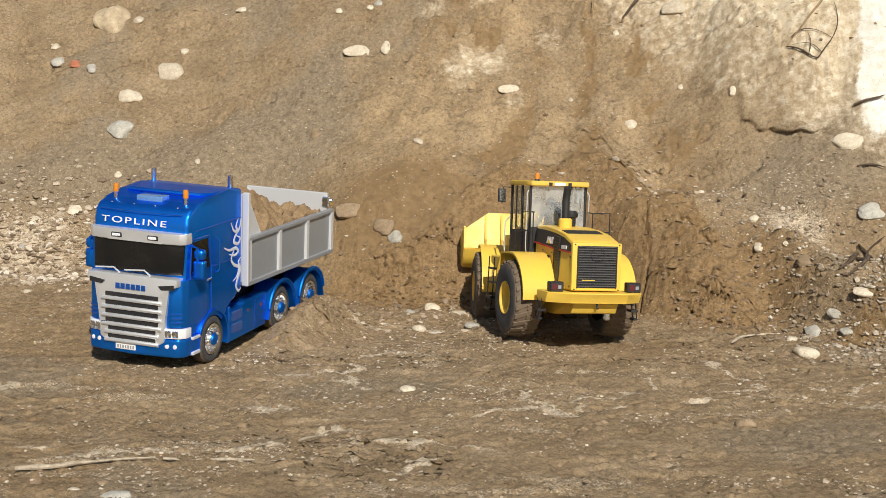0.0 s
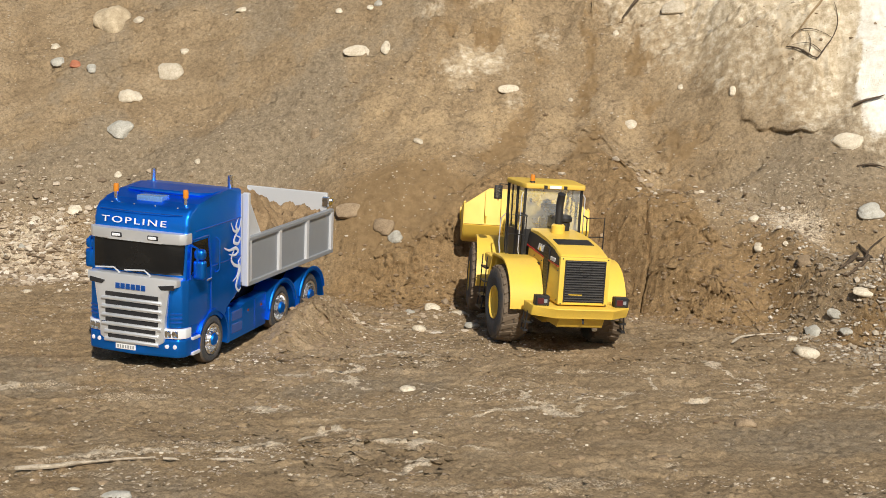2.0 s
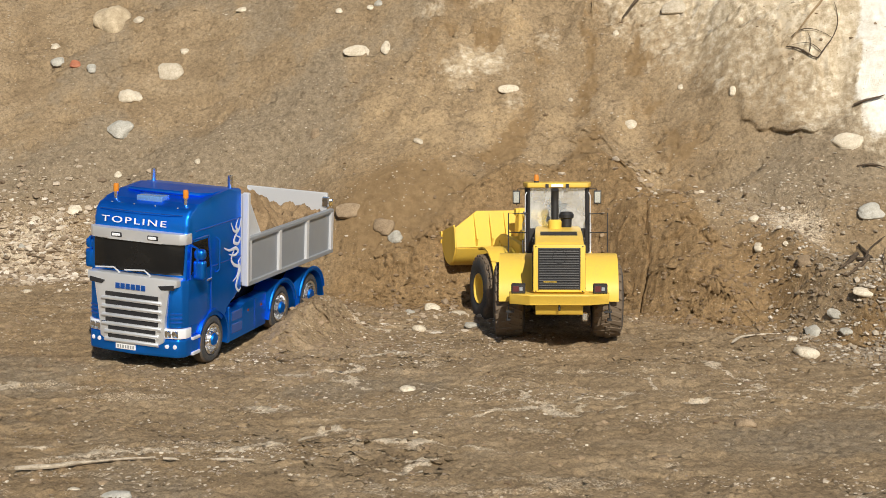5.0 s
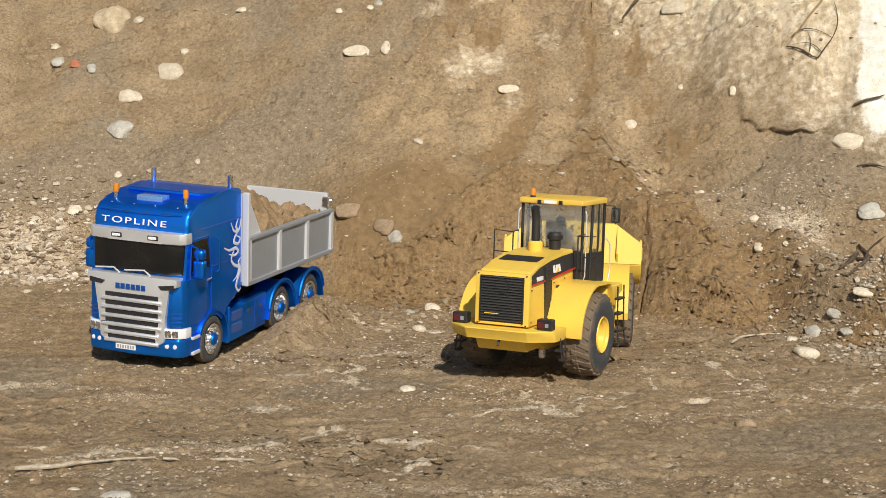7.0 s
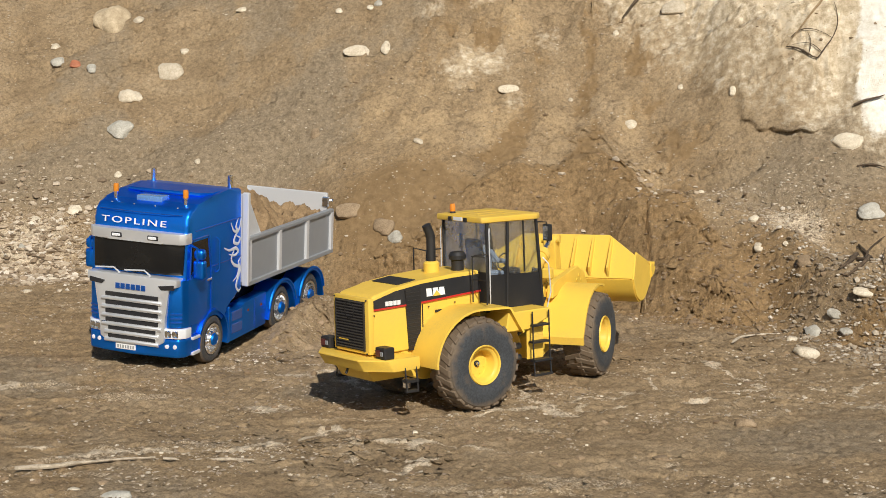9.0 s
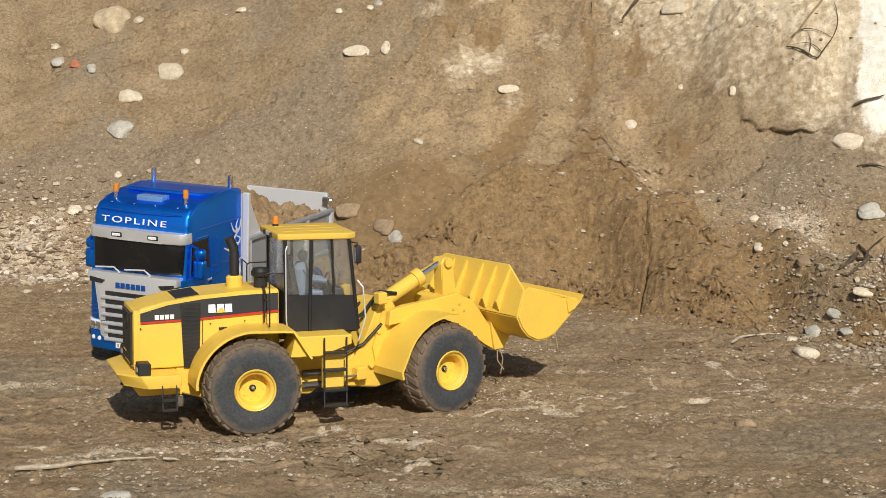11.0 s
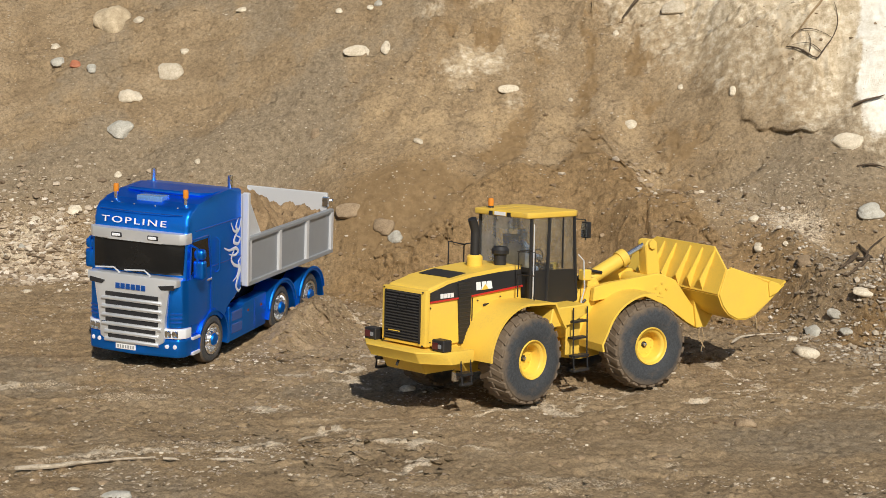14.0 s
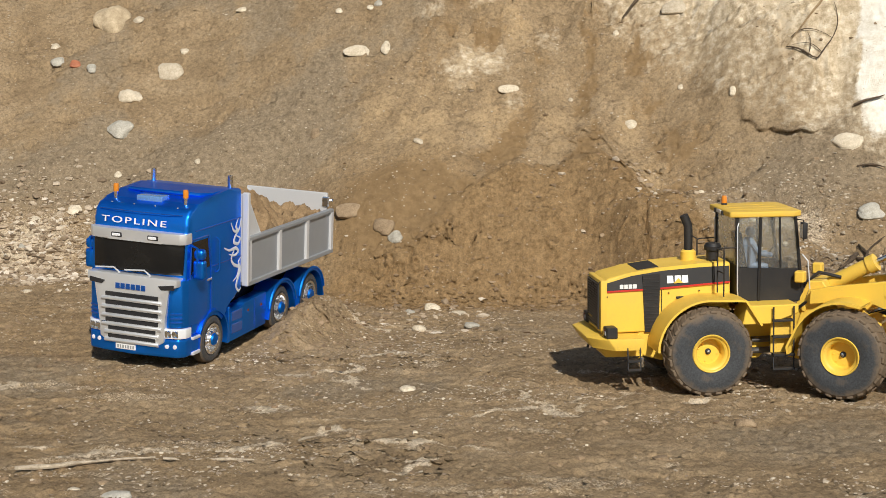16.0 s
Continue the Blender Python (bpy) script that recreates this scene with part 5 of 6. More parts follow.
    # dry stalks caught under the bucket
    for pts in ([(0.272, -0.055, 0.056), (0.276, -0.058, 0.036), (0.271, -0.057, 0.012)], [(0.272, -0.050, 0.056), (0.268, -0.054, 0.034), (0.276, -0.060, 0.018)],
                [(0.326, -0.127, 0.080), (0.329, -0.128, 0.066), (0.331, -0.127, 0.054)]):
        part("dry_stalk", tube(B(), pts, 0.0009, 5), STRAW, K)
    for s in (-1, 1):
        FRONT_WHEELS.append((loader_wheel(L, s), pose(AXLE, s * TRACK, WHEEL_R)))
    return L, F, A, K


def build_figure():
    """The seated toy driver, one plain mesh."""
    bm = B()
    bmesh.ops.create_icosphere(bm, subdivisions=2, radius=0.0085, matrix=Matrix.Translation((0.098, 0, 0.246)))
    lathe(bm, [(0.010, 0.186), (0.013, 0.200), (0.0135, 0.226), (0.006, 0.237), (0.0, 0.238)], "z", 14, (0.095, 0, 0))
    for s in (-1, 1):
        tube(bm, [(0.097, s * 0.014, 0.228), (0.108, s * 0.018, 0.212), (0.130, s * 0.010, 0.208)], 0.004, 8)
        tube(bm, [(0.096, s * 0.007, 0.192), (0.122, s * 0.009, 0.190), (0.126, s * 0.009, 0.160), (0.136, s * 0.009, 0.152)], 0.0052, 8)
    f = part("toy_driver", bm, SHIRT, smooth=True)
    return tagged(f, "small blue plastic toy figure seated in the loader cab", "toy figure")


REAR_WHEELS, FRONT_WHEELS = [], []
loader, front_frame, lift_arm, bucket = build_loader()
toy = build_figure()

# ---- stones, gravel, clods and wood on the soil ----


def pebble_mat(name, stops):
    m, n, l, p = nodes_of(name)
    c = n.new("ShaderNodeTexCoord").outputs["Object"]
    g = n.new("ShaderNodeNewGeometry")
    a = noise_node(n, l, 300, 5, 0.7, c)
    tone = ramp(n, l, g.outputs["Random Per Island"], stops)
    sp = ramp(n, l, a.outputs["Fac"], [(0.3, (0.7, 0.68, 0.65)), (0.65, (1.08, 1.06, 1.04))])
    l.new(mix(n, l, 1.0, tone.outputs["Color"], sp.outputs["Color"], "MULTIPLY"), p.inputs["Base Color"])
    p.inputs["Roughness"].default_value = 0.9
    bump(n, l, p, a.outputs["Fac"], 0.4, 0.001)
    return m


GRAVEL = pebble_mat("gravel_mix", [(0.0, (0.19, 0.140, 0.090)), (0.35, (0.34, 0.262, 0.175)), (0.6, (0.45, 0.362, 0.258)), (0.85, (0.58, 0.495, 0.380)), (1.0, (0.76, 0.69, 0.58))])
CRUMBS = pebble_mat("soil_crumbs", [(0.0, (0.19, 0.130, 0.075)), (0.6, (0.27, 0.192, 0.115)), (1.0, (0.34, 0.250, 0.155))])
RUBBLE = pebble_mat("dusty_rubble", [(0.0, (0.19, 0.14, 0.09)), (0.5, (0.32, 0.26, 0.18)), (0.85, (0.48, 0.42, 0.33)), (1.0, (0.66, 0.60, 0.51))])
GRIT = pebble_mat("pale_grit", [(0.0, (0.26, 0.20, 0.14)), (0.5, (0.42, 0.345, 0.25)), (1.0, (0.66, 0.59, 0.47))])


def scatter(name, xy, size, material, label, seed, flat=0.7, sink=0.25, jag=0.5):
    """Many small rough pieces in one mesh, half sunk into the ground."""
    rng = np.random.default_rng(seed)
    bm = B()
    bmesh.ops.create_icosphere(bm, subdivisions=1, radius=1.0)
    base = np.array([v.co[:] for v in bm.verts])
    tri = np.array([[v.index for v in f.verts] for f in bm.faces])
    bm.free()
    n = len(xy)
    z = height(xy[:, 0], xy[:, 1])
    jit = base[None] * (1 + jag * (rng.random((n, len(base), 1)) - 0.5))
    jit = jit * (0.7 + 0.6 * rng.random((n, 1, 3))) * np.array([1, 1, flat])
    a = rng.random(n) * 6.283
    c, s = np.cos(a)[:, None], np.sin(a)[:, None]
    X, Y = jit[..., 0] * c - jit[..., 1] * s, jit[..., 0] * s + jit[..., 1] * c
    r = size[:, None]
    co = np.stack([xy[:, :1] + X * r, xy[:, 1:] + Y * r, (z + size * flat * (1 - 2 * sink) * 0.6)[:, None] + jit[..., 2] * r], -1).reshape(-1, 3)
    fa = (tri[None] + (np.arange(n) * len(base))[:, None, None]).reshape(-1, 3)
    me = bpy.data.meshes.new(name)
    me.from_pydata(co.tolist(), [], fa.tolist())
    me.materials.append(material)
    return tagged(new(name, me), label, name.replace("_", " "), kind="stuff")


def cloud(rng, n, cx, cy, sx, sy):
    return np.stack([rng.normal(cx, sx, n), rng.normal(cy, sy, n)], 1)


def spread(rng, n, x0, x1, y0, y1, scale, cut, ox):
    """Even points, kept where a noise runs high, so that they lie in patches."""
    p = np.stack([rng.uniform(x0, x1, n), rng.uniform(y0, y1, n)], 1)
    return p[fbm(p[:, 0], p[:, 1], scale, 3, 0.5, ox) > cut]


def sizes(rng, n, lo, hi):
    return lo * (hi / lo) ** (rng.random(n) ** 2.6)


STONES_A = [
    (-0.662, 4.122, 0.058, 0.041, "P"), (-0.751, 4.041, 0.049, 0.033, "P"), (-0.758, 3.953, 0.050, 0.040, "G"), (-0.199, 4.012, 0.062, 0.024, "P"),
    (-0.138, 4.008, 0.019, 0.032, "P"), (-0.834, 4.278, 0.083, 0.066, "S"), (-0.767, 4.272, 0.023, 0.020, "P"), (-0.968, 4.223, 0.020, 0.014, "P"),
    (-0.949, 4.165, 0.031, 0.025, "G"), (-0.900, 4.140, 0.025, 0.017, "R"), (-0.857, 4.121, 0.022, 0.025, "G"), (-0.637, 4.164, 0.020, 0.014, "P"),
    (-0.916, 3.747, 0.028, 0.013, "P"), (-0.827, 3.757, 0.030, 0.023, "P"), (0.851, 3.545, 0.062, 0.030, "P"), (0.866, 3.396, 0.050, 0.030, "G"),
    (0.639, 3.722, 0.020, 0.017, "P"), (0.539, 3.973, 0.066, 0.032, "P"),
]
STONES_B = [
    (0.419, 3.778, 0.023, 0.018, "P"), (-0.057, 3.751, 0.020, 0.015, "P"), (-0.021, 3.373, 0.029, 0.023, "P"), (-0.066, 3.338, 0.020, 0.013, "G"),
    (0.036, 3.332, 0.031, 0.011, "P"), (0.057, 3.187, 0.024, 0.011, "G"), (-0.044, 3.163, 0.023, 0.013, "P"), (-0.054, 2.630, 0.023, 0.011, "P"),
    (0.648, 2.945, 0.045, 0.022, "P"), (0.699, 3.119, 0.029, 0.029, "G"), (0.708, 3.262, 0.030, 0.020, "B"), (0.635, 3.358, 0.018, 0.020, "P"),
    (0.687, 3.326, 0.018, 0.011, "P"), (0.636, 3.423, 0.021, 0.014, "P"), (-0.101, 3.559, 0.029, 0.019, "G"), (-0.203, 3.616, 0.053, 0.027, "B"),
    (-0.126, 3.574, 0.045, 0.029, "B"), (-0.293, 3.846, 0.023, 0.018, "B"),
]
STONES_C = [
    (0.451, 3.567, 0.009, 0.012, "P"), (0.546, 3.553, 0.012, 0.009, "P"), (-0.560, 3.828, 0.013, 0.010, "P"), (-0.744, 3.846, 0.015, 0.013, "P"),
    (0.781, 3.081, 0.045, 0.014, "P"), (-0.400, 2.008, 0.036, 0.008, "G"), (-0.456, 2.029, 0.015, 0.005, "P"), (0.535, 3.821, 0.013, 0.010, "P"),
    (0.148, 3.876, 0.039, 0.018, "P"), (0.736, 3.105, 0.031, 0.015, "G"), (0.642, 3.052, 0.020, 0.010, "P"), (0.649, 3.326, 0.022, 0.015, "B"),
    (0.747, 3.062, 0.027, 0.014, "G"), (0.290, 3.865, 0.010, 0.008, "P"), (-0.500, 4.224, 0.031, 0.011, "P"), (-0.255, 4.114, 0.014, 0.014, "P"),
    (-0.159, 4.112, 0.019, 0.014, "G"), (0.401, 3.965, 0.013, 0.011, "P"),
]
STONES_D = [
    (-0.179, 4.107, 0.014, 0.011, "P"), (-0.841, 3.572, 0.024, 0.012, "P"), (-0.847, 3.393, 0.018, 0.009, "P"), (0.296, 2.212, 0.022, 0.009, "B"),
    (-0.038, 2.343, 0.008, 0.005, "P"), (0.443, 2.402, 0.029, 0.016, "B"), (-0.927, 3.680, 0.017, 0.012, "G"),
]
WOODEN = [
    ("driftwood", WOOD, 0.0044, [(-0.553, 2.121), (-0.522, 2.127), (-0.488, 2.139), (-0.461, 2.156), (-0.434, 2.168), (-0.405, 2.174), (-0.380, 2.180)]),
    ("driftwood", WOOD, 0.0035, [(-0.369, 2.178), (-0.348, 2.172)]),
    ("driftwood", WOOD, 0.0032, [(-0.326, 2.170), (-0.286, 2.176), (-0.248, 2.172)]),
    ("driftwood", WOOD, 0.0030, [(-0.198, 2.283), (-0.184, 2.305), (-0.170, 2.313)]),
    ("driftwood", WOOD, 0.0035, [(0.528, 3.023), (0.553, 3.080), (0.584, 3.104), (0.634, 3.116)]),
    ("twig", WOOD, 0.0018, [(0.455, 2.674), (0.471, 2.662)]),
    ("root", ROOT, 0.0050, [(0.753, 3.157), (0.777, 3.160), (0.845, 3.323), (0.882, 3.337)]),
    ("root", ROOT, 0.0040, [(0.760, 3.135), (0.793, 3.135), (0.875, 3.306)]),
    ("root", ROOT, 0.0030, [(0.777, 3.183), (0.796, 3.150), (0.879, 3.320)]),
    ("root", ROOT, 0.0030, [(0.831, 3.339), (0.848, 3.312), (0.823, 3.102)]),
    ("root", ROOT, 0.0040, [(0.870, 3.590), (0.910, 3.581), (0.936, 3.587)]),
    ("root", ROOT, 0.0030, [(0.862, 3.503), (0.895, 3.501), (0.918, 3.495)]),
    ("branch", STRAW, 0.0028, [(0.832, 3.736), (0.808, 3.724), (0.782, 3.713), (0.764, 3.710), (0.748, 3.710)]),
    ("branch", ROOT, 0.0022, [(0.748, 3.710), (0.770, 3.693), (0.789, 3.677), (0.808, 3.662), (0.818, 3.670), (0.836, 3.672), (0.852, 3.682), (0.856, 3.694), (0.851, 3.719)]),
    ("twig", ROOT, 0.0014, [(0.759, 3.715), (0.773, 3.714), (0.795, 3.704), (0.821, 3.689), (0.839, 3.678)]),
    ("twig", ROOT, 0.0012, [(0.789, 3.677), (0.800, 3.686), (0.791, 3.704)]),
    ("twig", ROOT, 0.0012, [(0.818, 3.670), (0.802, 3.682), (0.785, 3.692), (0.753, 3.708)]),
    ("root", ROOT, 0.0050, [(0.462, 4.032), (0.441, 4.011), (0.418, 3.988)]),
    ("root", ROOT, 0.0030, [(0.510, 3.987), (0.501, 3.972)]),
    ("twig", STRAW, 0.0015, [(0.350, 4.055), (0.350, 3.998)]),
]


KINDS = {
    "P": (STONE_PALE, "smooth pale cream stone half sunk in the soil"),
    "G": (STONE_GREY, "rounded grey stone half sunk in the soil"),
    "B": (STONE_BROWN, "rough brown stone crusted with soil"),
    "S": (STONE_TAN, "rounded tan stone with dry roots stuck on it"),
    "R": (BRICK, "broken chip of red brick on the soil"),
}


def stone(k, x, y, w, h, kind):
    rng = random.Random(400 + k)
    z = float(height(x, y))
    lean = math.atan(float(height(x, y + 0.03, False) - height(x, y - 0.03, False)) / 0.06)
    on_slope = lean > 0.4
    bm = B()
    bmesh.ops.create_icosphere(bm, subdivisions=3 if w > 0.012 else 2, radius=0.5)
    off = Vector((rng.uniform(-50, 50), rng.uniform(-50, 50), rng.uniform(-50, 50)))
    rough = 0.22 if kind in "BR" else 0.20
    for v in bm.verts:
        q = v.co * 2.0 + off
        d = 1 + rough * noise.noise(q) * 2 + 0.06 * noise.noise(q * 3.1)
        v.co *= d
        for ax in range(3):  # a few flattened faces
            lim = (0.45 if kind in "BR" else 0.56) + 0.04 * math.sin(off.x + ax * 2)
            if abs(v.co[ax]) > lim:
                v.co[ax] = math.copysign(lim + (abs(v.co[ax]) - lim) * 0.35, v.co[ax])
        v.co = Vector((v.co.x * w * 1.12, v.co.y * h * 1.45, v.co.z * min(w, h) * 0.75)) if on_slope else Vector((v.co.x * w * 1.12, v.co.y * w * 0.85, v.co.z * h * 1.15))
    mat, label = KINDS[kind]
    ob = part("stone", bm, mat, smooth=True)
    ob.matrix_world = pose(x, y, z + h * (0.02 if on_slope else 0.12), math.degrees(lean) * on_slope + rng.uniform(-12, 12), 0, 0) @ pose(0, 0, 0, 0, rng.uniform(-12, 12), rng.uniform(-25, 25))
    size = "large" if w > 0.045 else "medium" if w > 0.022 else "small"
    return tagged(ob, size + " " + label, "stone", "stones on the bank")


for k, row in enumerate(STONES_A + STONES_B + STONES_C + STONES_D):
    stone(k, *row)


def wooden(name, material, r, pts, k):
    rng = random.Random(900 + k)
    fine = []
    for (a, b), (c, d) in zip(pts, pts[1:]):
        n = max(2, int(math.hypot(c - a, d - b) / 0.012))
        fine += [(a + (c - a) * i / n, b + (d - b) * i / n) for i in range(n)]
    fine.append(pts[-1])
    lift = 0.6 if material is WOOD else 1.2
    path = []
    for i, (x, y) in enumerate(fine):
        e = math.sin(math.pi * i / max(1, len(fine) - 1))
        path.append((x + rng.uniform(-1, 1) * r * 0.25, y, float(height(x, y, False)) + r * lift + 0.004 + 0.006 * e * (material is not WOOD)))
    n = len(path)
    for _ in range(2):
        path = [path[0]] + [tuple((p[j] + q[j] * 2 + s[j]) / 4 for j in range(3)) for p, q, s in zip(path, path[1:], path[2:])] + [path[-1]]
    bm = tube(B(), path, r, 8, [min(1.0, 0.55 + 4.0 * i / (n - 1)) * (1.0 - 0.75 * i / (n - 1)) + rng.uniform(-0.12, 0.12) for i in range(n)])
    for v in bm.verts:
        v.co += Vector((0, 0, 1)) * noise.noise(v.co * 260) * r * 0.3
    label = {"driftwood": "bleached dry stick lying on the soil", "twig": "thin dry twig on the soil", "root": "dark bare root sticking out of the bank", "branch": "thin bare branch hanging on the clay face"}[name]
    return tagged(part(name, bm, material, smooth=True), label, "stick" if name in ("driftwood", "twig") else name)


for k, (nm, ma, rr, pp) in enumerate(WOODEN):
    wooden(nm, ma, rr, pp, k)

RG = np.random.default_rng(21)
xy = np.concatenate([cloud(RG, 4200, -0.93, 3.66, 0.17, 0.085), cloud(RG, 2200, -0.80, 3.62, 0.12, 0.07),
                     cloud(RG, 120, 0.45, 3.62, 0.07, 0.05), cloud(RG, 200, -0.05, 3.28, 0.08, 0.08)])
scatter("gravel", xy, sizes(RG, len(xy), 0.0016, 0.0100), GRAVEL, "mixed grey and tan gravel spilled on the soil", 31, 0.55, 0.35, 1.0)
xy = np.concatenate([cloud(RG, 5200, 0.85, 3.00, 0.085, 0.11), cloud(RG, 900, 0.73, 3.30, 0.07, 0.08), cloud(RG, 160, 0.70, 3.45, 0.07, 0.05), cloud(RG, 300, 0.66, 3.14, 0.06, 0.05)])
scatter("rubble", xy, sizes(RG, len(xy), 0.0012, 0.0070), RUBBLE, "dusty broken rubble sliding off the bank", 34, 0.6, 0.3, 0.9)
xy = np.concatenate([cloud(RG, 2600, 0.71, 3.45, 0.09, 0.06), spread(RG, 16000, -1.0, 1.0, 1.7, 3.4, 7, 0.16, 201), spread(RG, 12000, -1.2, 1.1, 3.4, 4.5, 6, -0.05, 211), cloud(RG, 1500, -0.05, 3.05, 0.2, 0.16)])
p = np.stack([RG.uniform(-1.0, 1.0, 70000), RG.uniform(1.7, 3.4, 70000)], 1)
run = fbm(p[:, 0] * 0.5, p[:, 1] * 1.2, 9, 5, 0.65, 91) + 0.25 * fbm(p[:, 0], p[:, 1], 40, 3, 0.6, 241)
xy = np.concatenate([xy, p[(run > 0.30) & (p[:, 1] < foot(p[:, 0]) - 0.1) & (RG.random(70000) < 0.75)]])
scatter("grit", xy, sizes(RG, len(xy), 0.0009, 0.0038), GRIT, "scattered pale grit and stone chips", 32, 0.5, 0.35, 0.9)
xy = np.concatenate([cloud(RG, 1300, 0.15, 3.46, 0.28, 0.07), cloud(RG, 900, 0.54, 3.28, 0.09, 0.07), spread(RG, 3500, -1.0, 1.0, 1.7, 3.4, 6, 0.08, 221), spread(RG, 1500, -1.2, 1.1, 3.4, 4.5, 6, 0.05, 231), cloud(RG, 700, -0.22, 3.12, 0.07, 0.10)])
scatter("clods", xy, sizes(RG, len(xy), 0.0012, 0.0070), CRUMBS, "loose brown soil clods and crumbs", 33, 0.6, 0.55, 0.9)


# ---- what moves ----


def motions():
    # seconds, rear axle x, y, z, then turn, nose-down, lean, the angle at the hinge, the arms' lift and the bucket's tilt, in degrees
    rows = [
        (0.0, 0.223, 3.057, -0.0024, 105.3, 4.6, 2.9, -11.6, 7.0, -3.6),
        (0.5, 0.203, 3.053, -0.0105, 104.2, -0.0, 3.2, -12.4, 8.7, -4.8),
        (1.0, 0.200, 3.061, -0.0118, 103.7, -1.6, 3.6, -12.3, 9.7, -5.9),
        (1.5, 0.201, 3.057, -0.0113, 103.8, -1.3, 3.5, -12.4, 10.6, -6.5),
        (2.0, 0.201, 3.046, -0.0098, 103.0, -0.8, 3.4, -11.3, 12.2, -8.1),
        (2.5, 0.205, 3.054, -0.0098, 98.7, 0.6, 1.6, -2.2, 12.2, -8.7),
        (3.0, 0.209, 3.103, -0.0117, 94.9, 1.4, 0.2, 5.0, 10.9, -7.9),
        (3.5, 0.215, 3.114, -0.0106, 93.1, 3.1, -0.4, 8.9, 10.3, -5.9),
        (4.0, 0.217, 3.112, -0.0108, 90.6, 4.2, -0.3, 12.7, 10.3, -2.5),
        (4.2, 0.217, 3.112, -0.0109, 89.3, 4.2, -0.2, 15.6, 10.2, -1.6),
        (6.3, 0.198, 2.892, -0.0019, 76.5, 2.3, -0.6, 15.0, 6.8, -2.9),
        (6.5, 0.194, 2.848, -0.0032, 72.2, 1.4, 0.0, 15.6, 6.8, -2.9),
        (7.0, 0.155, 2.769, -0.0061, 66.1, 2.1, 0.7, 17.8, 7.3, -3.1),
        (7.5, 0.126, 2.676, -0.0027, 60.4, 0.9, 0.5, 21.6, 8.0, -3.6),
        (8.0, 0.088, 2.664, -0.0047, 47.3, 1.3, 0.4, 29.1, 7.4, -3.9),
        (8.5, 0.046, 2.575, -0.0016, 46.1, 1.0, -1.3, 29.2, 7.6, -5.2),
        (9.0, -0.005, 2.562, -0.0117, 37.6, -0.5, -2.0, 29.6, 8.1, -7.8),
        (9.2, -0.032, 2.540, -0.0110, 33.2, 0.6, -1.6, 29.9, 8.3, -8.5),
        (11.3, -0.327, 2.428, -0.0185, 18.2, 0.8, 0.3, 20.2, 7.5, -3.0),
        (11.5, -0.338, 2.415, -0.0185, 17.6, 1.5, 0.4, 21.5, 7.6, -3.1),
        (12.0, -0.313, 2.410, -0.0175, 18.1, 0.6, 0.1, 20.8, 7.7, -4.0),
        (12.5, -0.224, 2.415, -0.0155, 19.3, -1.1, -1.4, 24.2, 8.4, -6.8),
        (13.0, -0.125, 2.506, -0.0216, 26.0, -1.0, -1.2, 15.6, 8.7, -8.8),
        (13.5, -0.019, 2.572, -0.0149, 35.1, 0.3, -0.5, -1.1, 8.7, -8.6),
        (14.0, 0.052, 2.565, -0.0022, 45.4, 1.6, -0.1, -16.3, 9.0, -7.1),
        (14.5, 0.135, 2.647, 0.0030, 39.0, 4.4, 1.5, -28.5, 8.6, -6.9),
        (15.0, 0.221, 2.713, -0.0088, 26.8, 2.1, -0.3, -35.3, 11.4, -7.0),
        (15.5, 0.330, 2.733, -0.0108, 15.7, 1.6, 0.1, -35.7, 11.4, -7.0),
        (16.0, 0.406, 2.702, -0.0098, 7.8, -1.2, 0.5, -36.8, 11.4, -7.0),
    ]
    tt = np.array([r[0] for r in rows])
    val = np.array([r[1:] for r in rows])
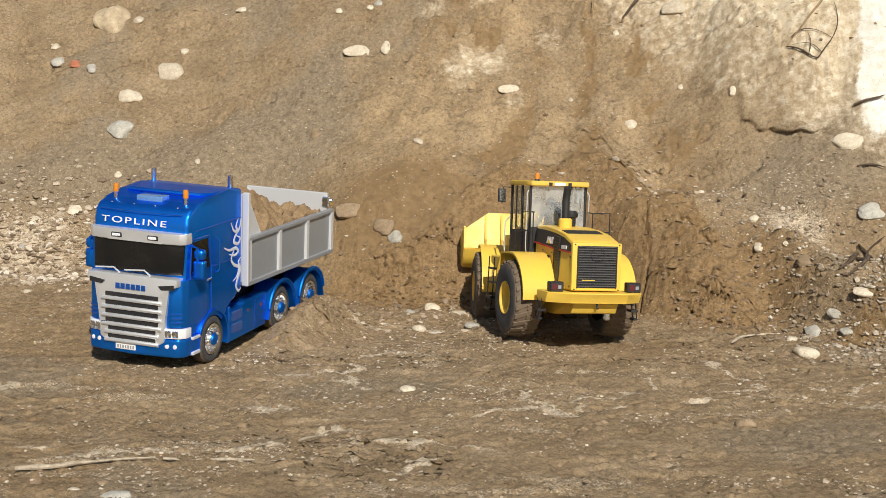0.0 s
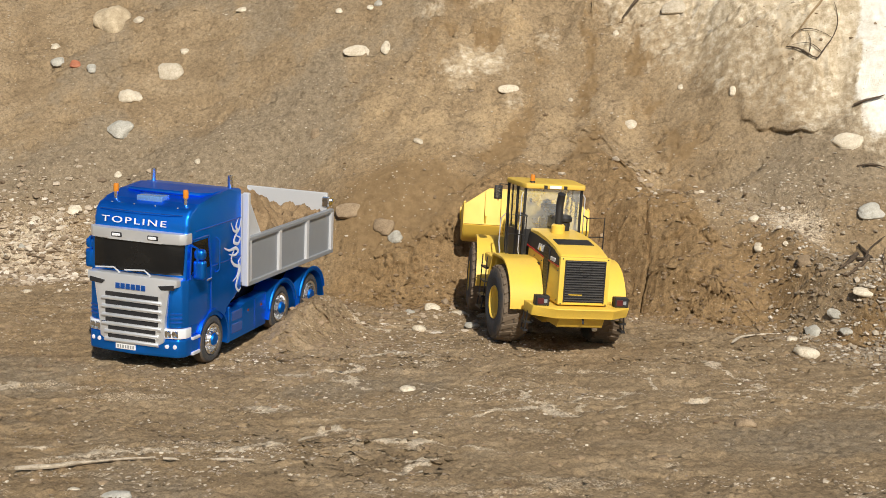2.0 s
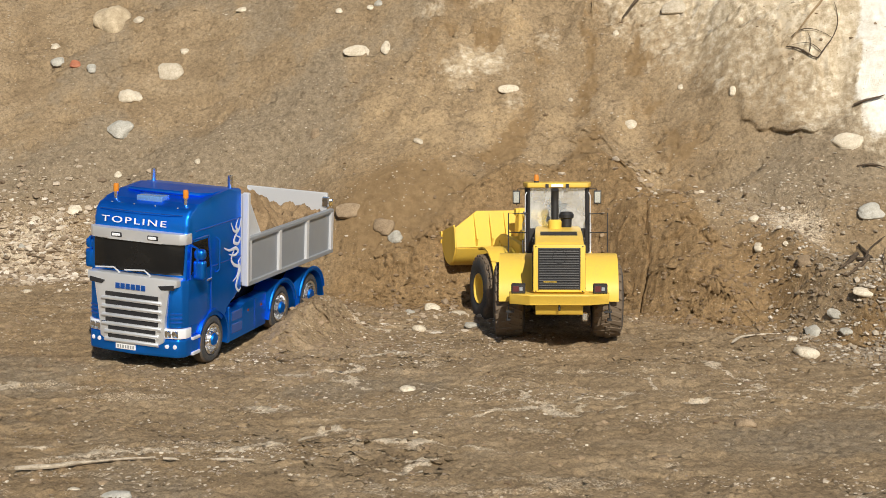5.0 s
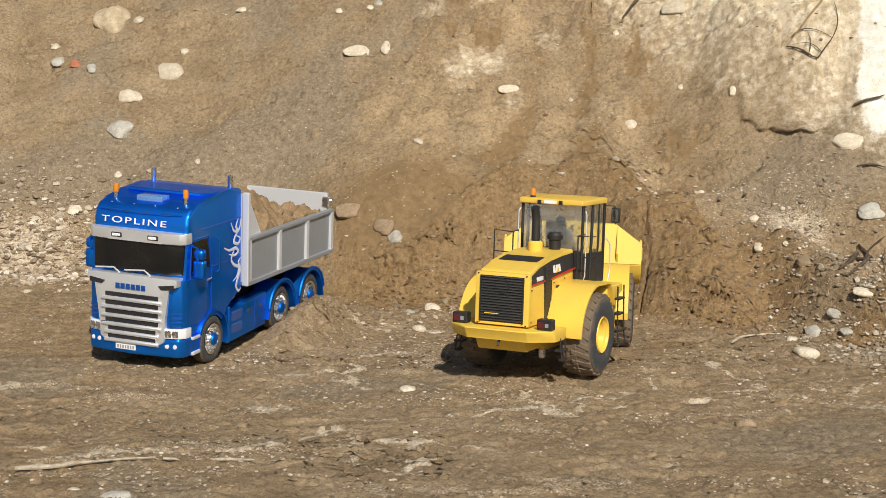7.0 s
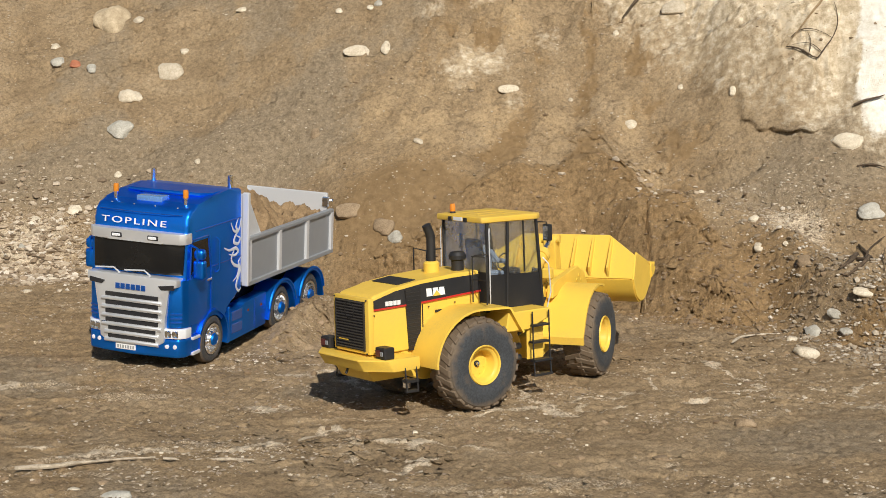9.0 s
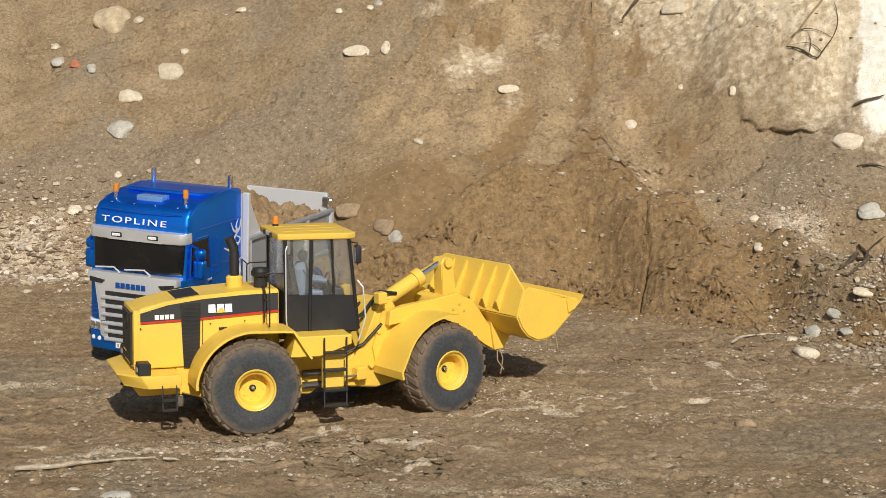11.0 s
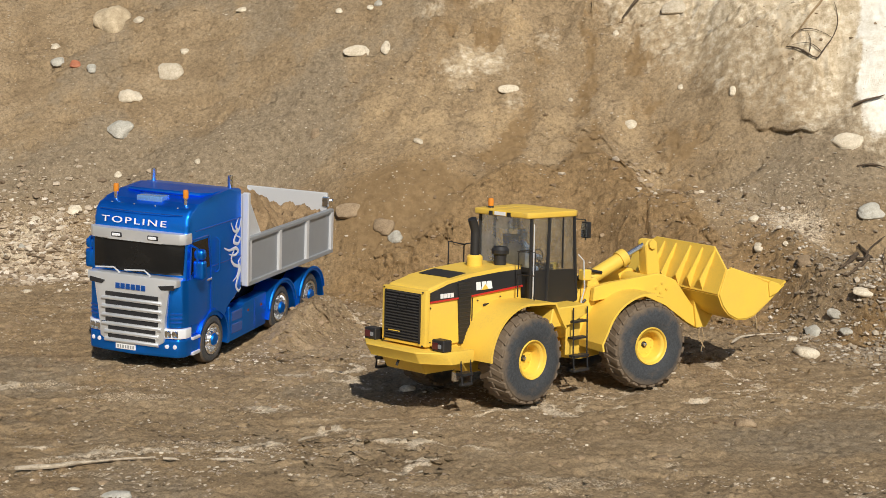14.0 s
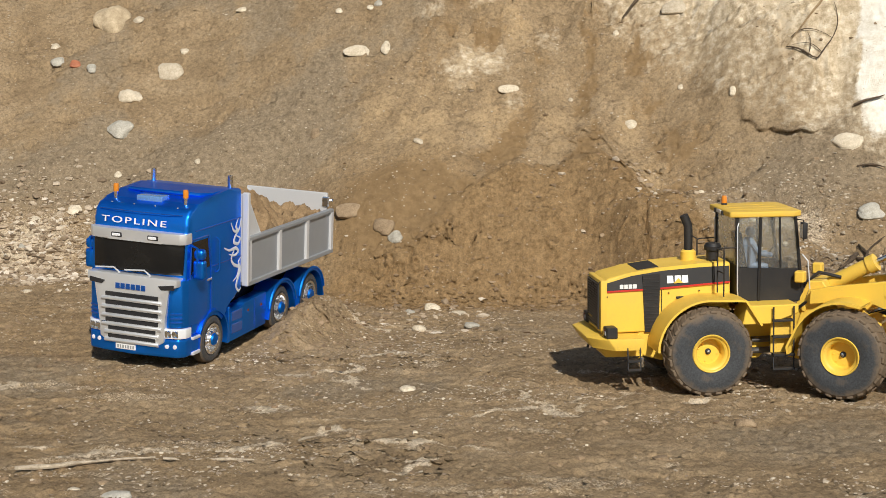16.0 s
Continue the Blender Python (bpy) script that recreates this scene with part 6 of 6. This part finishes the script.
    # tangents for a smooth curve through all rows
    tan = np.gradient(val, tt, axis=0)

    def state(t):
        i = int(min(max(np.searchsorted(tt, t) - 1, 0), len(tt) - 2))
        h = tt[i + 1] - tt[i]
        u = (t - tt[i]) / h
        return ((2 * u ** 3 - 3 * u * u + 1) * val[i] + (u ** 3 - 2 * u * u + u) * h * tan[i]
                + (3 * u * u - 2 * u ** 3) * val[i + 1] + (u ** 3 - u * u) * h * tan[i + 1])

    times = [round(0.1 * k, 1) for k in range(161)]
    states = [state(t) for t in times]
    body = [Matrix.Translation(tuple(s[:3])) @ pose(0, 0, 0, 0, 0, s[3]) @ pose(0, 0, 0, 0, s[4], 0) @ pose(0, 0, 0, s[5], 0, 0) for s in states]
    hinge = [pose(PIVOT, 0, 0, 0, 0, s[6]) for s in states]
    walk(loader, list(zip(times, body)))
    walk(toy, list(zip(times, body)))
    lift = [h @ pose(*ARM_PIN, 0, -s[7], 0) @ pose(-ARM_PIN[0], 0, -ARM_PIN[2]) for h, s in zip(hinge, states)]
    tilt = [a @ pose(*BUCKET_PIN, 0, -s[8], 0) @ pose(-BUCKET_PIN[0], 0, -BUCKET_PIN[2]) for a, s in zip(lift, states)]
    walk(front_frame, list(zip(times, hinge)))
    walk(lift_arm, list(zip(times, lift)))
    walk(bucket, list(zip(times, tilt)))

    def roll(where):
        """The turn of a wheel that rolls along its own path, in radians."""
        a, turn = 0.0, [0.0]
        for m0, m1 in zip(where, where[1:]):
            fwd = (m0.to_3x3() @ Vector((1, 0, 0))).normalized()
            a += (m1.translation - m0.translation).dot(fwd) / WHEEL_R
            turn.append(a)
        return turn
    for w, m in REAR_WHEELS:
        turn = roll([b @ m for b in body])
        walk(w, [(t, m @ Matrix.Rotation(a, 4, "Y")) for t, a in zip(times, turn)])
    for w, m in FRONT_WHEELS:
        turn = roll([b @ h @ m for b, h in zip(body, hinge)])
        walk(w, [(t, h @ m @ Matrix.Rotation(a, 4, "Y")) for t, h, a in zip(times, hinge, turn)])


motions()
